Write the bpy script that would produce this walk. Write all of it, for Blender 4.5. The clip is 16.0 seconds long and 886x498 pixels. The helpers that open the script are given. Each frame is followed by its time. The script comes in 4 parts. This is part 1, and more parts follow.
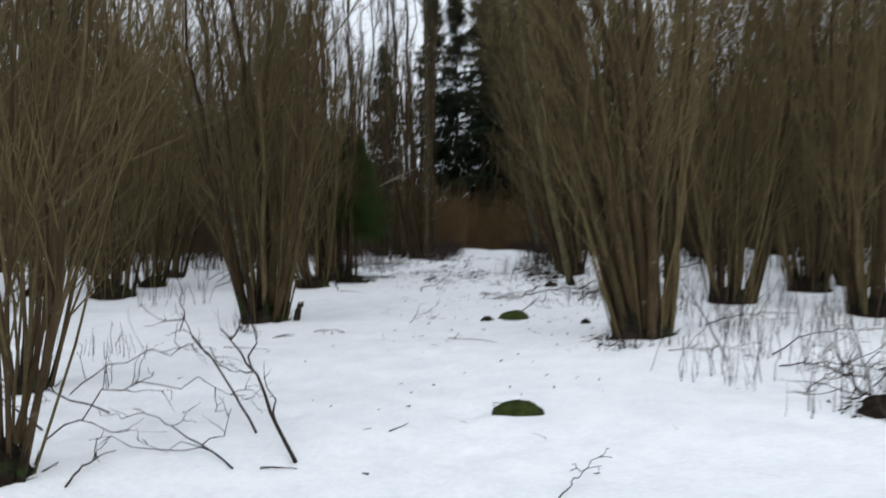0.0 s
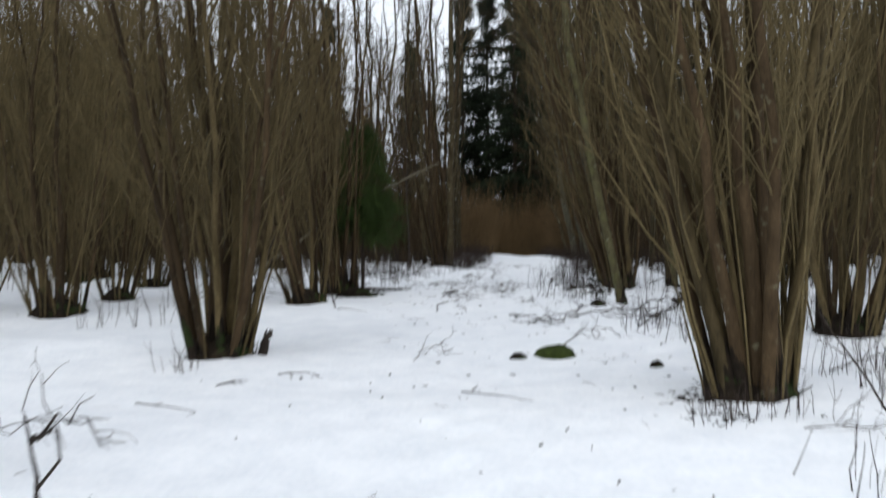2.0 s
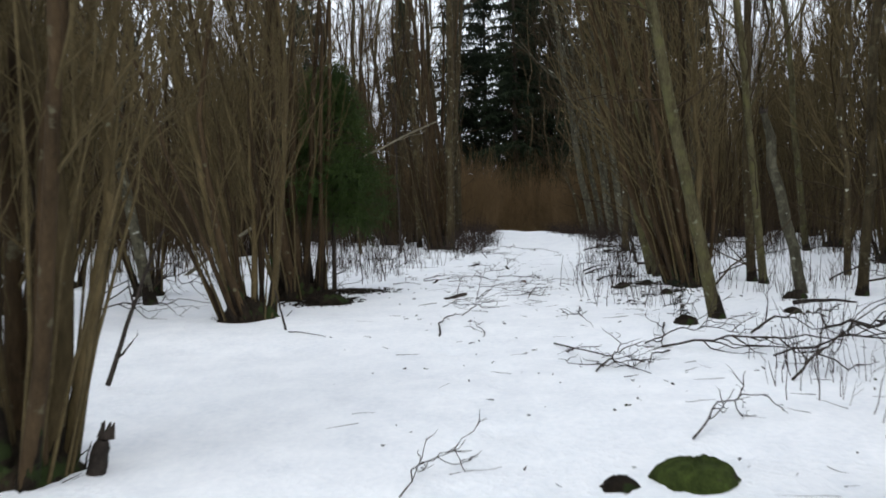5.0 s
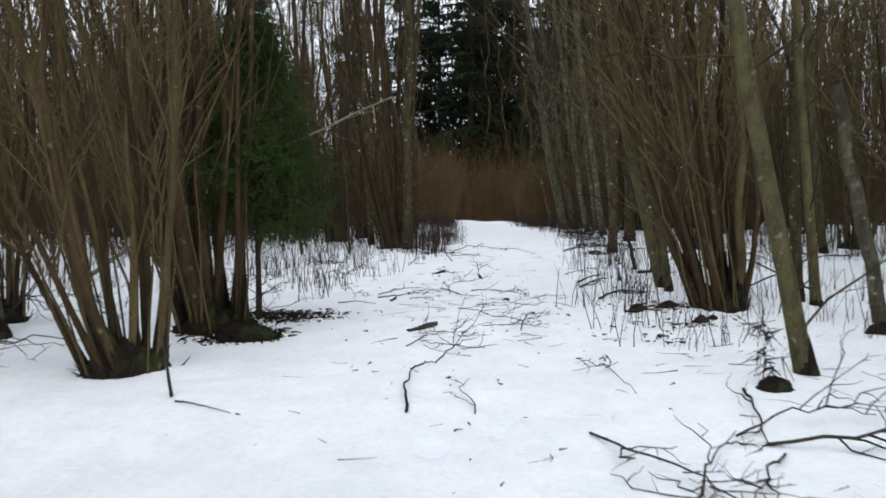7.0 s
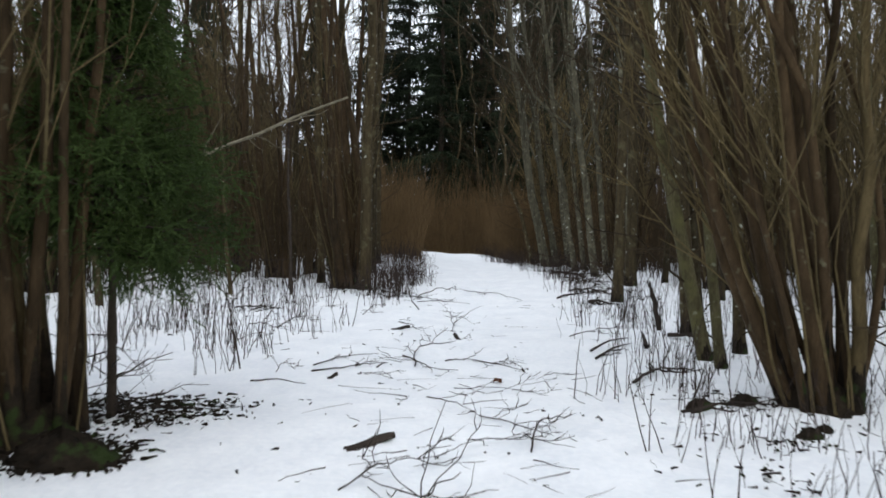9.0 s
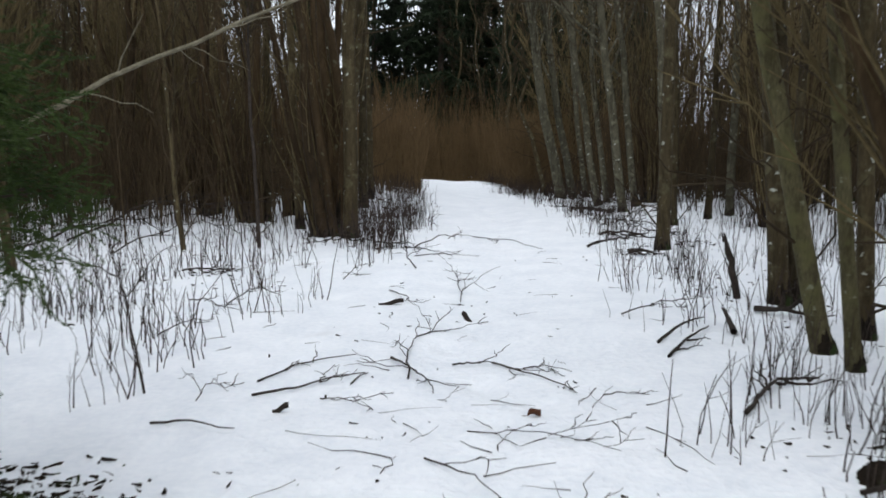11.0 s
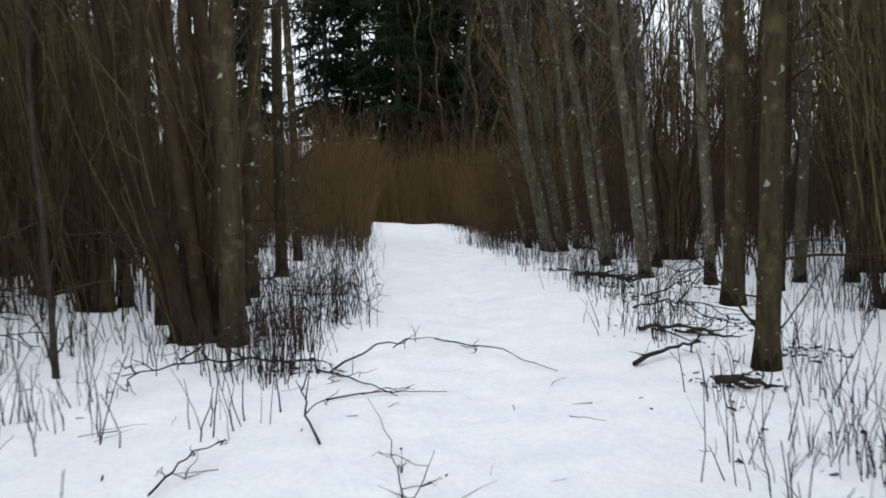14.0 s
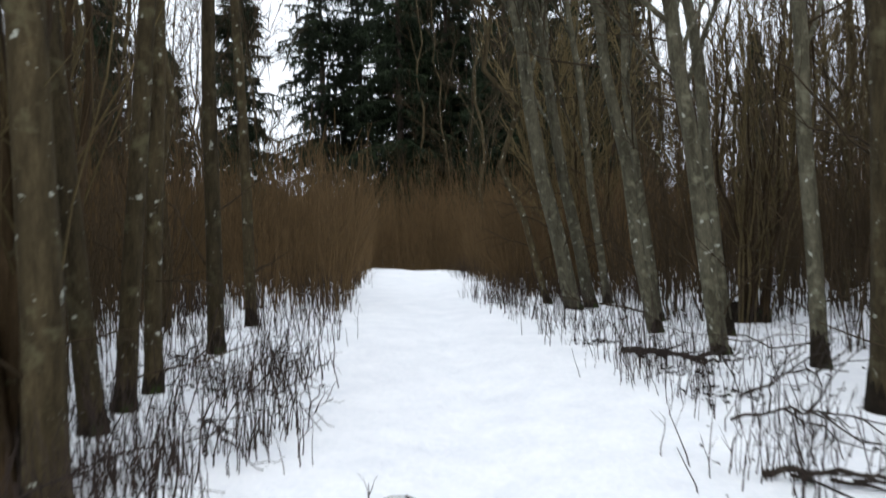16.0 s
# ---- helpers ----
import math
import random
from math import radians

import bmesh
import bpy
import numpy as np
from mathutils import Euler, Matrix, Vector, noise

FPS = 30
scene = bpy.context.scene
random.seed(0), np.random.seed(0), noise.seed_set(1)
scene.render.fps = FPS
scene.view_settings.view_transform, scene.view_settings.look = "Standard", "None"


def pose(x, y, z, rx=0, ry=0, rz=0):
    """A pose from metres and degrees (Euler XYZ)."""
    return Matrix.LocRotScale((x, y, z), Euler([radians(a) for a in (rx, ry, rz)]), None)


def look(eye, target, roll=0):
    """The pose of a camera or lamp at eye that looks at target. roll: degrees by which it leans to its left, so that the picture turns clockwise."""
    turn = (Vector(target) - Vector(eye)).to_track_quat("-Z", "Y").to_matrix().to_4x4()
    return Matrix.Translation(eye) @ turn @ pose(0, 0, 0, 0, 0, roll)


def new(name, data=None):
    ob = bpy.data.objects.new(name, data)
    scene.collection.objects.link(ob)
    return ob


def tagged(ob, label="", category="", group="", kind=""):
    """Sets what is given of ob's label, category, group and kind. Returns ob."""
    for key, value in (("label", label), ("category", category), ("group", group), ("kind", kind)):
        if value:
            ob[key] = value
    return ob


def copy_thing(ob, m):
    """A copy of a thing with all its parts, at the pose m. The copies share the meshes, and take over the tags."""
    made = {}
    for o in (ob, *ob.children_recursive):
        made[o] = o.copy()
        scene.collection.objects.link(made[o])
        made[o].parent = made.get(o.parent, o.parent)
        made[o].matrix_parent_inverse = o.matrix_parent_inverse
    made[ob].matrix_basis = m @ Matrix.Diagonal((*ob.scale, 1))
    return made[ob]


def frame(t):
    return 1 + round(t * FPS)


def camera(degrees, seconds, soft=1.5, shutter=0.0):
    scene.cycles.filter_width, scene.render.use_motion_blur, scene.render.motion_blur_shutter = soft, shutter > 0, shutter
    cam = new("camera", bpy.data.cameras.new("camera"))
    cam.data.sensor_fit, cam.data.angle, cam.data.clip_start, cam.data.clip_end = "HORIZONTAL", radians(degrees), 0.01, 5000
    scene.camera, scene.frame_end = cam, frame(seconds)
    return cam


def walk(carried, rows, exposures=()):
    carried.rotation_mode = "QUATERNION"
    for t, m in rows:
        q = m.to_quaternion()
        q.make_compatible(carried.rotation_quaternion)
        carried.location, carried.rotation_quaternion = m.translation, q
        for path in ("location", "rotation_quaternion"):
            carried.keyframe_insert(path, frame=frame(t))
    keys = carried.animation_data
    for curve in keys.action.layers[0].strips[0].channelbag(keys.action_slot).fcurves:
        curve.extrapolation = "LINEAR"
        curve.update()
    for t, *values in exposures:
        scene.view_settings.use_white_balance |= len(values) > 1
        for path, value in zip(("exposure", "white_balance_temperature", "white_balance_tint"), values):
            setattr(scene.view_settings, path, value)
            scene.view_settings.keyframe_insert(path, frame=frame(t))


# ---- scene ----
# ---------------------------------------------------------------- camera and its walk
cam = camera(52.5, 16.0, soft=1.7, shutter=0.5)
METRES, EYE, TILT, LEAN, TURN = 25.9, 1.5, 0.0, 0.0, 0.0
ROWS = [
    (0.0, 0.0, 0.0, 0.0, -0.04, -2.26, 0.92),
    (0.1, 0.0005, 0.0067, -0.0002, 0.48, -2.85, 0.78),
    (0.5, 0.0024, 0.0333, -0.0009, -0.26, -2.35, 0.24),
    (0.9, 0.0019, 0.0595, -0.0015, 0.7, -2.42, -0.67),
    (1.0, 0.0018, 0.0661, -0.0016, 1.22, -2.94, -0.9),
    (1.1, 0.0025, 0.0724, -0.0016, -0.34, -3.76, -0.37),
    (1.4, 0.0044, 0.0915, -0.0015, 0.0, -2.77, 1.22),
    (1.5, 0.0051, 0.0978, -0.0015, 0.15, 0.13, 1.75),
    (1.6, 0.0053, 0.1037, -0.0016, 0.67, -0.39, 1.52),
    (1.9, 0.0057, 0.1215, -0.0017, 2.16, -2.7, 0.83),
    (2.0, 0.0059, 0.1274, -0.0018, 1.94, -2.03, 0.6),
    (2.1, 0.0055, 0.1334, -0.0018, 1.72, -0.92, 0.49),
    (2.5, 0.004, 0.1575, -0.0016, 2.48, -3.6, 0.05),
    (2.9, 0.0029, 0.1825, -0.0018, 2.62, -3.61, -0.04),
    (3.0, 0.0026, 0.1888, -0.0018, 4.4, -3.83, -0.06),
    (3.1, 0.0021, 0.1951, -0.0016, 3.06, -3.61, 0.14),
    (3.4, 0.0005, 0.2142, -0.0011, 2.87, -5.17, 0.73),
    (3.5, 0.0, 0.2205, -0.0009, 1.9, -5.39, 0.93),
    (3.6, -0.0003, 0.2267, -0.0009, 2.27, -4.94, 0.93),
    (6.0, -0.0083, 0.3754, -0.0013, 0.58, -3.71, 0.92),
    (6.5, -0.0107, 0.4048, -0.0005, 0.34, -4.69, -0.37),
    (7.0, -0.0124, 0.4358, 0.0018, -1.61, -4.77, 0.81),
    (7.4, -0.0113, 0.462, 0.0016, 0.29, -4.96, 0.32),
    (7.5, -0.011, 0.4686, 0.0016, -0.3, -4.81, 0.2),
    (7.6, -0.011, 0.4753, 0.0014, -0.37, -4.51, 0.18),
    (7.9, -0.011, 0.4956, 0.0008, -2.66, -3.38, 0.13),
    (8.0, -0.011, 0.5023, 0.0006, -3.77, -4.42, 0.11),
    (8.1, -0.0105, 0.5092, 0.0002, -3.32, -4.64, 0.02),
    (8.4, -0.0092, 0.5299, -0.001, -2.15, -3.45, -0.23),
    (8.5, -0.0087, 0.5368, -0.0014, -1.63, -3.9, -0.32),
    (8.6, -0.0087, 0.543, -0.0012, -1.7, -3.23, -0.41),
    (9.0, -0.0087, 0.568, -0.0005, -3.72, -2.91, -0.77),
    (11.5, 0.0015, 0.7028, 0.0028, -3.36, -8.38, 0.73),
    (12.0, 0.005, 0.7348, 0.0034, -2.41, -6.17, 0.45),
    (12.5, 0.0075, 0.7677, 0.0026, -5.14, -5.88, -0.84),
    (12.9, 0.0115, 0.7943, 0.002, -5.23, -4.07, 0.64),
    (13.0, 0.0125, 0.8009, 0.0018, -5.6, -4.37, 1.01),
    (13.1, 0.0129, 0.8074, 0.0018, -4.56, -5.19, 0.94),
    (13.4, 0.0141, 0.8269, 0.0016, -5.53, -4.18, 0.72),
    (13.5, 0.0145, 0.8334, 0.0016, -5.46, -3.36, 0.65),
    (13.6, 0.0152, 0.8399, 0.0014, -5.83, -4.92, 0.75),
    (13.9, 0.0174, 0.8594, 0.0008, -6.03, -6.03, 1.06),
    (14.0, 0.0181, 0.8659, 0.0006, -6.03, -5.51, 1.16),
    (14.1, 0.0185, 0.8723, 0.0005, -6.62, -6.77, 0.58),
    (14.4, 0.0196, 0.8917, 0.0, -6.34, -5.29, -1.15),
    (14.5, 0.02, 0.8981, -0.0001, -8.79, -4.77, -1.73),
    (14.6, 0.0212, 0.9045, -0.0002, -8.86, -5.22, -1.18),
    (14.9, 0.0247, 0.9235, -0.0005, -8.27, -5.28, 0.48),
    (15.0, 0.0259, 0.9299, -0.0006, -7.97, -2.98, 1.03),
    (15.1, 0.027, 0.9363, -0.0009, -7.45, -2.16, 0.84),
    (15.4, 0.0305, 0.9554, -0.0018, -6.02, -3.77, 0.29),
    (15.5, 0.0316, 0.9618, -0.0021, -5.13, -3.32, 0.1),
    (15.6, 0.0329, 0.9683, -0.0023, -6.32, -2.43, 0.41),
    (15.9, 0.0368, 0.9879, -0.0029, -5.62, -3.33, 1.33),
    (16.0, 0.0381, 0.9944, -0.0031, -5.47, -2.81, 1.64),
]
EXPOSURES = [(0.0, 0.06), (0.5, 0.08), (1.5, 0.18), (2.5, 0.36), (3.5, 0.34), (6.5, 0.52), (9.0, 0.56), (12.5, 0.57), (14.5, 0.51), (15.5, 0.54), (16.0, 0.8)]
walk(cam, [(t, pose(0, 0, EYE, TILT, LEAN, TURN) @ pose(METRES * x, METRES * y, METRES * z, 90 + pitch, roll, yaw)) for t, x, y, z, yaw, pitch, roll in ROWS], EXPOSURES)

# ---------------------------------------------------------------- world and sun: a bright overcast winter sky
world = bpy.data.worlds.new("overcast_sky")
scene.world = world
world.use_nodes = True
wn, wl = world.node_tree.nodes, world.node_tree.links
wn.clear()
sky = wn.new("ShaderNodeTexSky")
sky.sky_type = "NISHITA"
sky.sun_disc = False
sky.sun_elevation, sky.sun_rotation = radians(38), radians(150)
sky.air_density, sky.dust_density, sky.ozone_density = 1.0, 4.0, 1.0
flat = wn.new("ShaderNodeHueSaturation")
flat.inputs["Saturation"].default_value = 0.22
cloud = wn.new("ShaderNodeMixRGB")
cloud.inputs["Fac"].default_value = 0.65
cloud.inputs["Color2"].default_value = (7.35, 8.0, 8.9, 1)
bg = wn.new("ShaderNodeBackground")
bg.inputs["Strength"].default_value = 0.13
wout = wn.new("ShaderNodeOutputWorld")
wl.new(sky.outputs[0], flat.inputs["Color"])
wl.new(flat.outputs[0], cloud.inputs["Color1"])
wl.new(cloud.outputs[0], bg.inputs["Color"])
wl.new(bg.outputs[0], wout.inputs["Surface"])

sun_data = bpy.data.lights.new("sun", "SUN")
sun_data.energy, sun_data.angle, sun_data.color = 0.7, radians(40), (0.97, 0.98, 0.97)
sun = new("sun", sun_data)
sun.matrix_world = look((0, 0, 60), (14, 24, 24))


# ---------------------------------------------------------------- materials
def material(name, dark, light, scale=(8, 8, 8), detail_scale=60.0, rough=0.85, bump=0.3, vary=0.25, spots=None, spot_scale=9.0, spot_level=0.62, use_position=False, blend=0.05, flecks=None):
    """A matt natural surface: two colours mixed by a broad noise, a fine grain, relief, and patches of a third colour."""
    m = bpy.data.materials.new(name)
    m.use_nodes = True
    n, l = m.node_tree.nodes, m.node_tree.links
    p = n["Principled BSDF"]
    p.inputs["Roughness"].default_value = rough
    p.inputs["Specular IOR Level"].default_value = 0.12
    if use_position:
        co = n.new("ShaderNodeNewGeometry").outputs["Position"]
    else:
        co = n.new("ShaderNodeTexCoord").outputs["Object"]
    mapping = n.new("ShaderNodeMapping")
    mapping.inputs["Scale"].default_value = scale
    l.new(co, mapping.inputs["Vector"])
    broad = n.new("ShaderNodeTexNoise")
    broad.inputs["Scale"].default_value, broad.inputs["Detail"].default_value, broad.inputs["Roughness"].default_value = 1.0, 6.0, 0.65
    l.new(mapping.outputs[0], broad.inputs["Vector"])
    fine = n.new("ShaderNodeTexNoise")
    fine.inputs["Scale"].default_value, fine.inputs["Detail"].default_value = detail_scale / max(scale), 4.0
    l.new(mapping.outputs[0], fine.inputs["Vector"])
    ramp = n.new("ShaderNodeValToRGB")
    ramp.color_ramp.elements[0].position, ramp.color_ramp.elements[1].position = 0.3, 0.7
    ramp.color_ramp.elements[0].color, ramp.color_ramp.elements[1].color = (*dark, 1), (*light, 1)
    l.new(broad.outputs["Fac"], ramp.inputs["Fac"])
    grain = n.new("ShaderNodeMixRGB")
    grain.blend_type = "OVERLAY"
    grain.inputs["Fac"].default_value = 0.5
    l.new(ramp.outputs["Color"], grain.inputs["Color1"])
    l.new(fine.outputs["Fac"], grain.inputs["Color2"])
    colour = grain.outputs["Color"]
    layers = [(spots, spot_scale, spot_level, 0.2 if use_position else blend)] if spots else []
    if flecks:
        layers.append((flecks, 12.0, 0.65, 0.06))
    for tint, size, level, soft_edge in layers:
        patch = n.new("ShaderNodeTexNoise")
        patch.inputs["Scale"].default_value, patch.inputs["Detail"].default_value, patch.inputs["Roughness"].default_value = size, 3.0, 0.55
        l.new(co, patch.inputs["Vector"])
        cut = n.new("ShaderNodeValToRGB")
        cut.color_ramp.elements[0].position, cut.color_ramp.elements[1].position = level, level + soft_edge
        l.new(patch.outputs["Fac"], cut.inputs["Fac"])
        mix = n.new("ShaderNodeMixRGB")
        mix.inputs["Color2"].default_value = (*tint, 1)
        l.new(cut.outputs["Color"], mix.inputs["Fac"])
        l.new(colour, mix.inputs["Color1"])
        colour = mix.outputs["Color"]
    if vary:
        info = n.new("ShaderNodeObjectInfo")
        span = n.new("ShaderNodeMapRange")
        span.inputs["To Min"].default_value, span.inputs["To Max"].default_value = 1 - vary, 1 + vary
        l.new(info.outputs["Random"], span.inputs["Value"])
        hsv = n.new("ShaderNodeHueSaturation")
        l.new(span.outputs[0], hsv.inputs["Value"])
        l.new(colour, hsv.inputs["Color"])
        colour = hsv.outputs["Color"]
    l.new(colour, p.inputs["Base Color"])
    if bump:
        both = n.new("ShaderNodeMath")
        both.operation = "ADD"
        l.new(broad.outputs["Fac"], both.inputs[0])
        l.new(fine.outputs["Fac"], both.inputs[1])
        b = n.new("ShaderNodeBump")
        b.inputs["Strength"].default_value, b.inputs["Distance"].default_value = bump, 0.03 if use_position else 0.01
        l.new(both.outputs[0], b.inputs["Height"])
        l.new(b.outputs[0], p.inputs["Normal"])
    return m


SNOW = material("snow", (0.76, 0.79, 0.83), (0.88, 0.9, 0.925), (2.2, 2.2, 2.2), 22.0, 0.7, 0.45, 0.0, (0.68, 0.69, 0.71), 1.3, 0.67, use_position=True)
HAZEL = material("hazel_bark", (0.036, 0.0265, 0.0115), (0.108, 0.081, 0.039), (9, 9, 2.2), 70, 0.8, 0.5, 0.35, (0.12, 0.115, 0.075), 14, 0.68)
HAZEL_RED = material("reddish_hazel_bark", (0.0195, 0.0125, 0.006), (0.062, 0.041, 0.021), (9, 9, 2.2), 70, 0.8, 0.5, 0.35, (0.1, 0.093, 0.058), 10, 0.62, blend=0.12)
HAZEL_TWIG = material("hazel_twig", (0.064, 0.049, 0.0225), (0.13, 0.1, 0.048), (3, 3, 3), 30, 0.8, 0.0, 0.2)
ALDER = material("alder_bark", (0.017, 0.012, 0.006), (0.073, 0.057, 0.03), (14, 14, 3.2), 90, 0.85, 0.8, 0.35, (0.1, 0.09, 0.05), 6.5, 0.55, blend=0.2, flecks=(0.34, 0.35, 0.3))
MOSSY = material("yellow_green_lichened_bark", (0.036, 0.03, 0.014), (0.112, 0.1, 0.052), (10, 10, 2.6), 80, 0.85, 0.6, 0.15, (0.1, 0.097, 0.04), 4.5, 0.5, blend=0.2, flecks=(0.17, 0.175, 0.12))
PALE = material("pale_lichened_bark", (0.031, 0.028, 0.0175), (0.108, 0.1, 0.069), (10, 10, 2.6), 80, 0.85, 0.6, 0.2, (0.15, 0.145, 0.1), 9, 0.55, blend=0.16, flecks=(0.34, 0.35, 0.3))
ALDER_TWIG = material("alder_twig", (0.024, 0.0165, 0.009), (0.054, 0.039, 0.022), (3, 3, 3), 30, 0.85, 0.0, 0.2)
UNDER_TWIG = material("undergrowth_twig", (0.036, 0.026, 0.015), (0.078, 0.055, 0.031), (0.35, 0.35, 0.35), 4, 0.85, 0.0, 0.12)
BROWN_TWIG = material("thicket_twig", (0.056, 0.037, 0.0175), (0.12, 0.078, 0.037), (0.35, 0.35, 0.35), 4, 0.85, 0.0, 0.12)
DEAD = material("dead_wood", (0.015, 0.012, 0.01), (0.05, 0.04, 0.033), (12, 12, 12), 90, 0.85, 0.5, 0.25)
POLE = material("pale_dead_bark", (0.09, 0.08, 0.055), (0.2, 0.18, 0.13), (10, 10, 10), 80, 0.85, 0.5, 0.15)
STALK = material("dry_stalk", (0.013, 0.010, 0.0095), (0.058, 0.042, 0.034), (2.5, 2.5, 2.5), 20, 0.9, 0.0, 0.1)
LITTER = material("leaf_litter", (0.006, 0.005, 0.0035), (0.024, 0.017, 0.011), (11, 11, 11), 70, 0.9, 0.8, 0.2, (0.022, 0.033, 0.01), 5, 0.58)
MOSS = material("moss", (0.014, 0.02, 0.005), (0.048, 0.066, 0.015), (14, 14, 14), 110, 0.95, 0.9, 0.15, (0.03, 0.026, 0.02), 8, 0.64)
LEAF = material("dry_leaf", (0.045, 0.017, 0.008), (0.12, 0.045, 0.021), (30, 30, 30), 200, 0.7, 0.4, 0.1)
SPRUCE = material("spruce_needle", (0.006, 0.0105, 0.005), (0.017, 0.026, 0.011), (1.2, 1.2, 1.2), 14, 0.75, 0.0, 0.25)
YOUNG = material("young_spruce_needle", (0.019, 0.035, 0.0085), (0.053, 0.082, 0.021), (2.5, 2.5, 2.5), 20, 0.7, 0.0, 0.12)
SPRUCE_BARK = material("spruce_bark", (0.022, 0.017, 0.013), (0.06, 0.047, 0.037), (9, 9, 5), 60, 0.9, 0.6, 0.2)


# ---------------------------------------------------------------- mesh tools
RNG = np.random.default_rng(7)


def unit(v):
    return v / np.maximum(np.linalg.norm(v, axis=-1, keepdims=True), 1e-9)


class Mesh:
    """Gathers vertices and quads or triangles, all in numpy."""

    def __init__(self):
        self.verts, self.quads, self.tris, self.count = [], [], [], 0

    def add(self, v, quads=None, tris=None):
        if quads is not None and len(quads):
            self.quads.append(quads + self.count)
        if tris is not None and len(tris):
            self.tris.append(tris + self.count)
        self.verts.append(v)
        self.count += len(v)

    def tubes(self, p, r, sides=3):
        """p: (n, s, 3) lines, r: (n, s) radii."""
        n, s, _ = p.shape
        t = unit(np.gradient(p, axis=1))
        ref = np.where(np.abs(t[:, :1, 2:3]) > 0.8, np.array([1.0, 0.13, 0.0]), np.array([0.0, 0.0, 1.0]))
        u = unit(np.cross(t, np.broadcast_to(ref, t.shape)))
        w = np.cross(t, u)
        a = np.arange(sides) * 2 * np.pi / sides
        ring = p[:, :, None] + r[:, :, None, None] * (np.cos(a)[:, None] * u[:, :, None] + np.sin(a)[:, None] * w[:, :, None])
        i = np.arange(n)[:, None, None] * s * sides + np.arange(s - 1)[None, :, None] * sides
        k = np.arange(sides)[None, None]
        k2 = (k + 1) % sides
        q = np.stack([i + k, i + k2, i + sides + k2, i + sides + k], -1).reshape(-1, 4)
        self.add(ring.reshape(-1, 3), q)
        return self

    def data(self, name, mat, smooth=True):
        me = bpy.data.meshes.new(name)
        v = np.concatenate(self.verts).astype(np.float32)
        q = np.concatenate(self.quads) if self.quads else np.zeros((0, 4), int)
        t = np.concatenate(self.tris) if self.tris else np.zeros((0, 3), int)
        me.vertices.add(len(v))
        me.vertices.foreach_set("co", v.ravel())
        me.loops.add(q.size + t.size)
        me.loops.foreach_set("vertex_index", np.concatenate([q.ravel(), t.ravel()]).astype(np.int32))
        me.polygons.add(len(q) + len(t))
        starts = np.concatenate([np.arange(len(q)) * 4, q.size + np.arange(len(t)) * 3])
        me.polygons.foreach_set("loop_start", starts.astype(np.int32))
        me.polygons.foreach_set("use_smooth", np.full(len(q) + len(t), smooth))
        me.materials.append(mat)
        me.update(calc_edges=True)
        me.validate()
        return me


def part(name, mesh, mat, parent, label="", smooth=True, kind=""):
    ob = new(name, mesh.data(name, mat, smooth))
    ob.parent = parent
    return tagged(ob, label=label, kind=kind)


def thing(name, x, y, label, category, group="", turn=0.0, z=None, kind=""):
    ob = new(name)
    ob.matrix_world = pose(x, y, float(height(x, y)) if z is None else z, 0, 0, turn)
    return tagged(ob, label, category, group, kind)


def lines(start, way, length, steps, bend=None, wobble=0.0):
    """Lines from start (n, 3) along way (n, 3), bent towards bend and shaken a little."""
    n = len(start)
    s = np.linspace(0, 1, steps)[None, :, None]
    d = unit(way)[:, None]
    p = start[:, None] + d * s * length[:, None, None]
    if bend is not None:
        p = p + bend[:, None] * (s ** 2) * length[:, None, None]
    if wobble:
        p = p + RNG.normal(0, 1, (n, steps, 3)) * wobble * length[:, None, None] * np.minimum(s * 3, 1)
    return p


def along(p, s):
    """Points and directions at s (0 to 1) of each line in p; s has one row for each line."""
    n, k = p.shape[0], p.shape[1]
    f = s * (k - 1)
    i = np.minimum(f.astype(int), k - 2)
    a = np.take_along_axis(p, i[..., None], 1)
    b = np.take_along_axis(p, i[..., None] + 1, 1)
    return a + (b - a) * (f - i)[..., None], unit(b - a)


def shoots(p, per, s0, s1, l0, l1, open_angle, rise, steps=4, wobble=0.02):
    """Side shoots that leave the lines p between s0 and s1 of their length."""
    n = p.shape[0]
    s = RNG.uniform(s0, s1, (n, per))
    at, way = along(p, s)
    side = unit(np.cross(way, RNG.normal(0, 1, way.shape)))
    ang = np.radians(RNG.uniform(open_angle * 0.6, open_angle * 1.4, (n, per, 1)))
    d = way * np.cos(ang) + side * np.sin(ang)
    length = RNG.uniform(l0, l1, (n, per)) * (1.25 - 0.6 * s)
    up = np.zeros((n * per, 3))
    up[:, 2] = rise
    return lines(at.reshape(-1, 3), d.reshape(-1, 3), length.ravel(), steps, up, wobble)


def taper(n, steps, r0, r1, low=0.7, high=1.3):
    return (r0 + (r1 - r0) * np.linspace(0, 1, steps))[None] * RNG.uniform(low, high, (n, 1))


# ---------------------------------------------------------------- the snowy ground
WAVES = [(RNG.uniform(-1, 1) * f, RNG.uniform(-1, 1) * f, RNG.uniform(0, 6.28), a)
         for f, a, k in ((0.25, 0.009, 4), (0.9, 0.008, 6), (2.4, 0.007, 8), (6.0, 0.003, 10)) for _ in range(k)]
MOUNDS = []


def smooth(a, b, v):
    s = np.clip((v - a) / (b - a), 0, 1)
    return s * s * (3 - 2 * s)


def trail(y):
    """The middle of the trodden way."""
    return np.interp(y, [-5, 0, 8, 16, 24, 32, 40, 47, 60], [0.1, 0.1, 0.0, -0.1, 0.55, 1.75, 2.2, 2.6, 3.1])


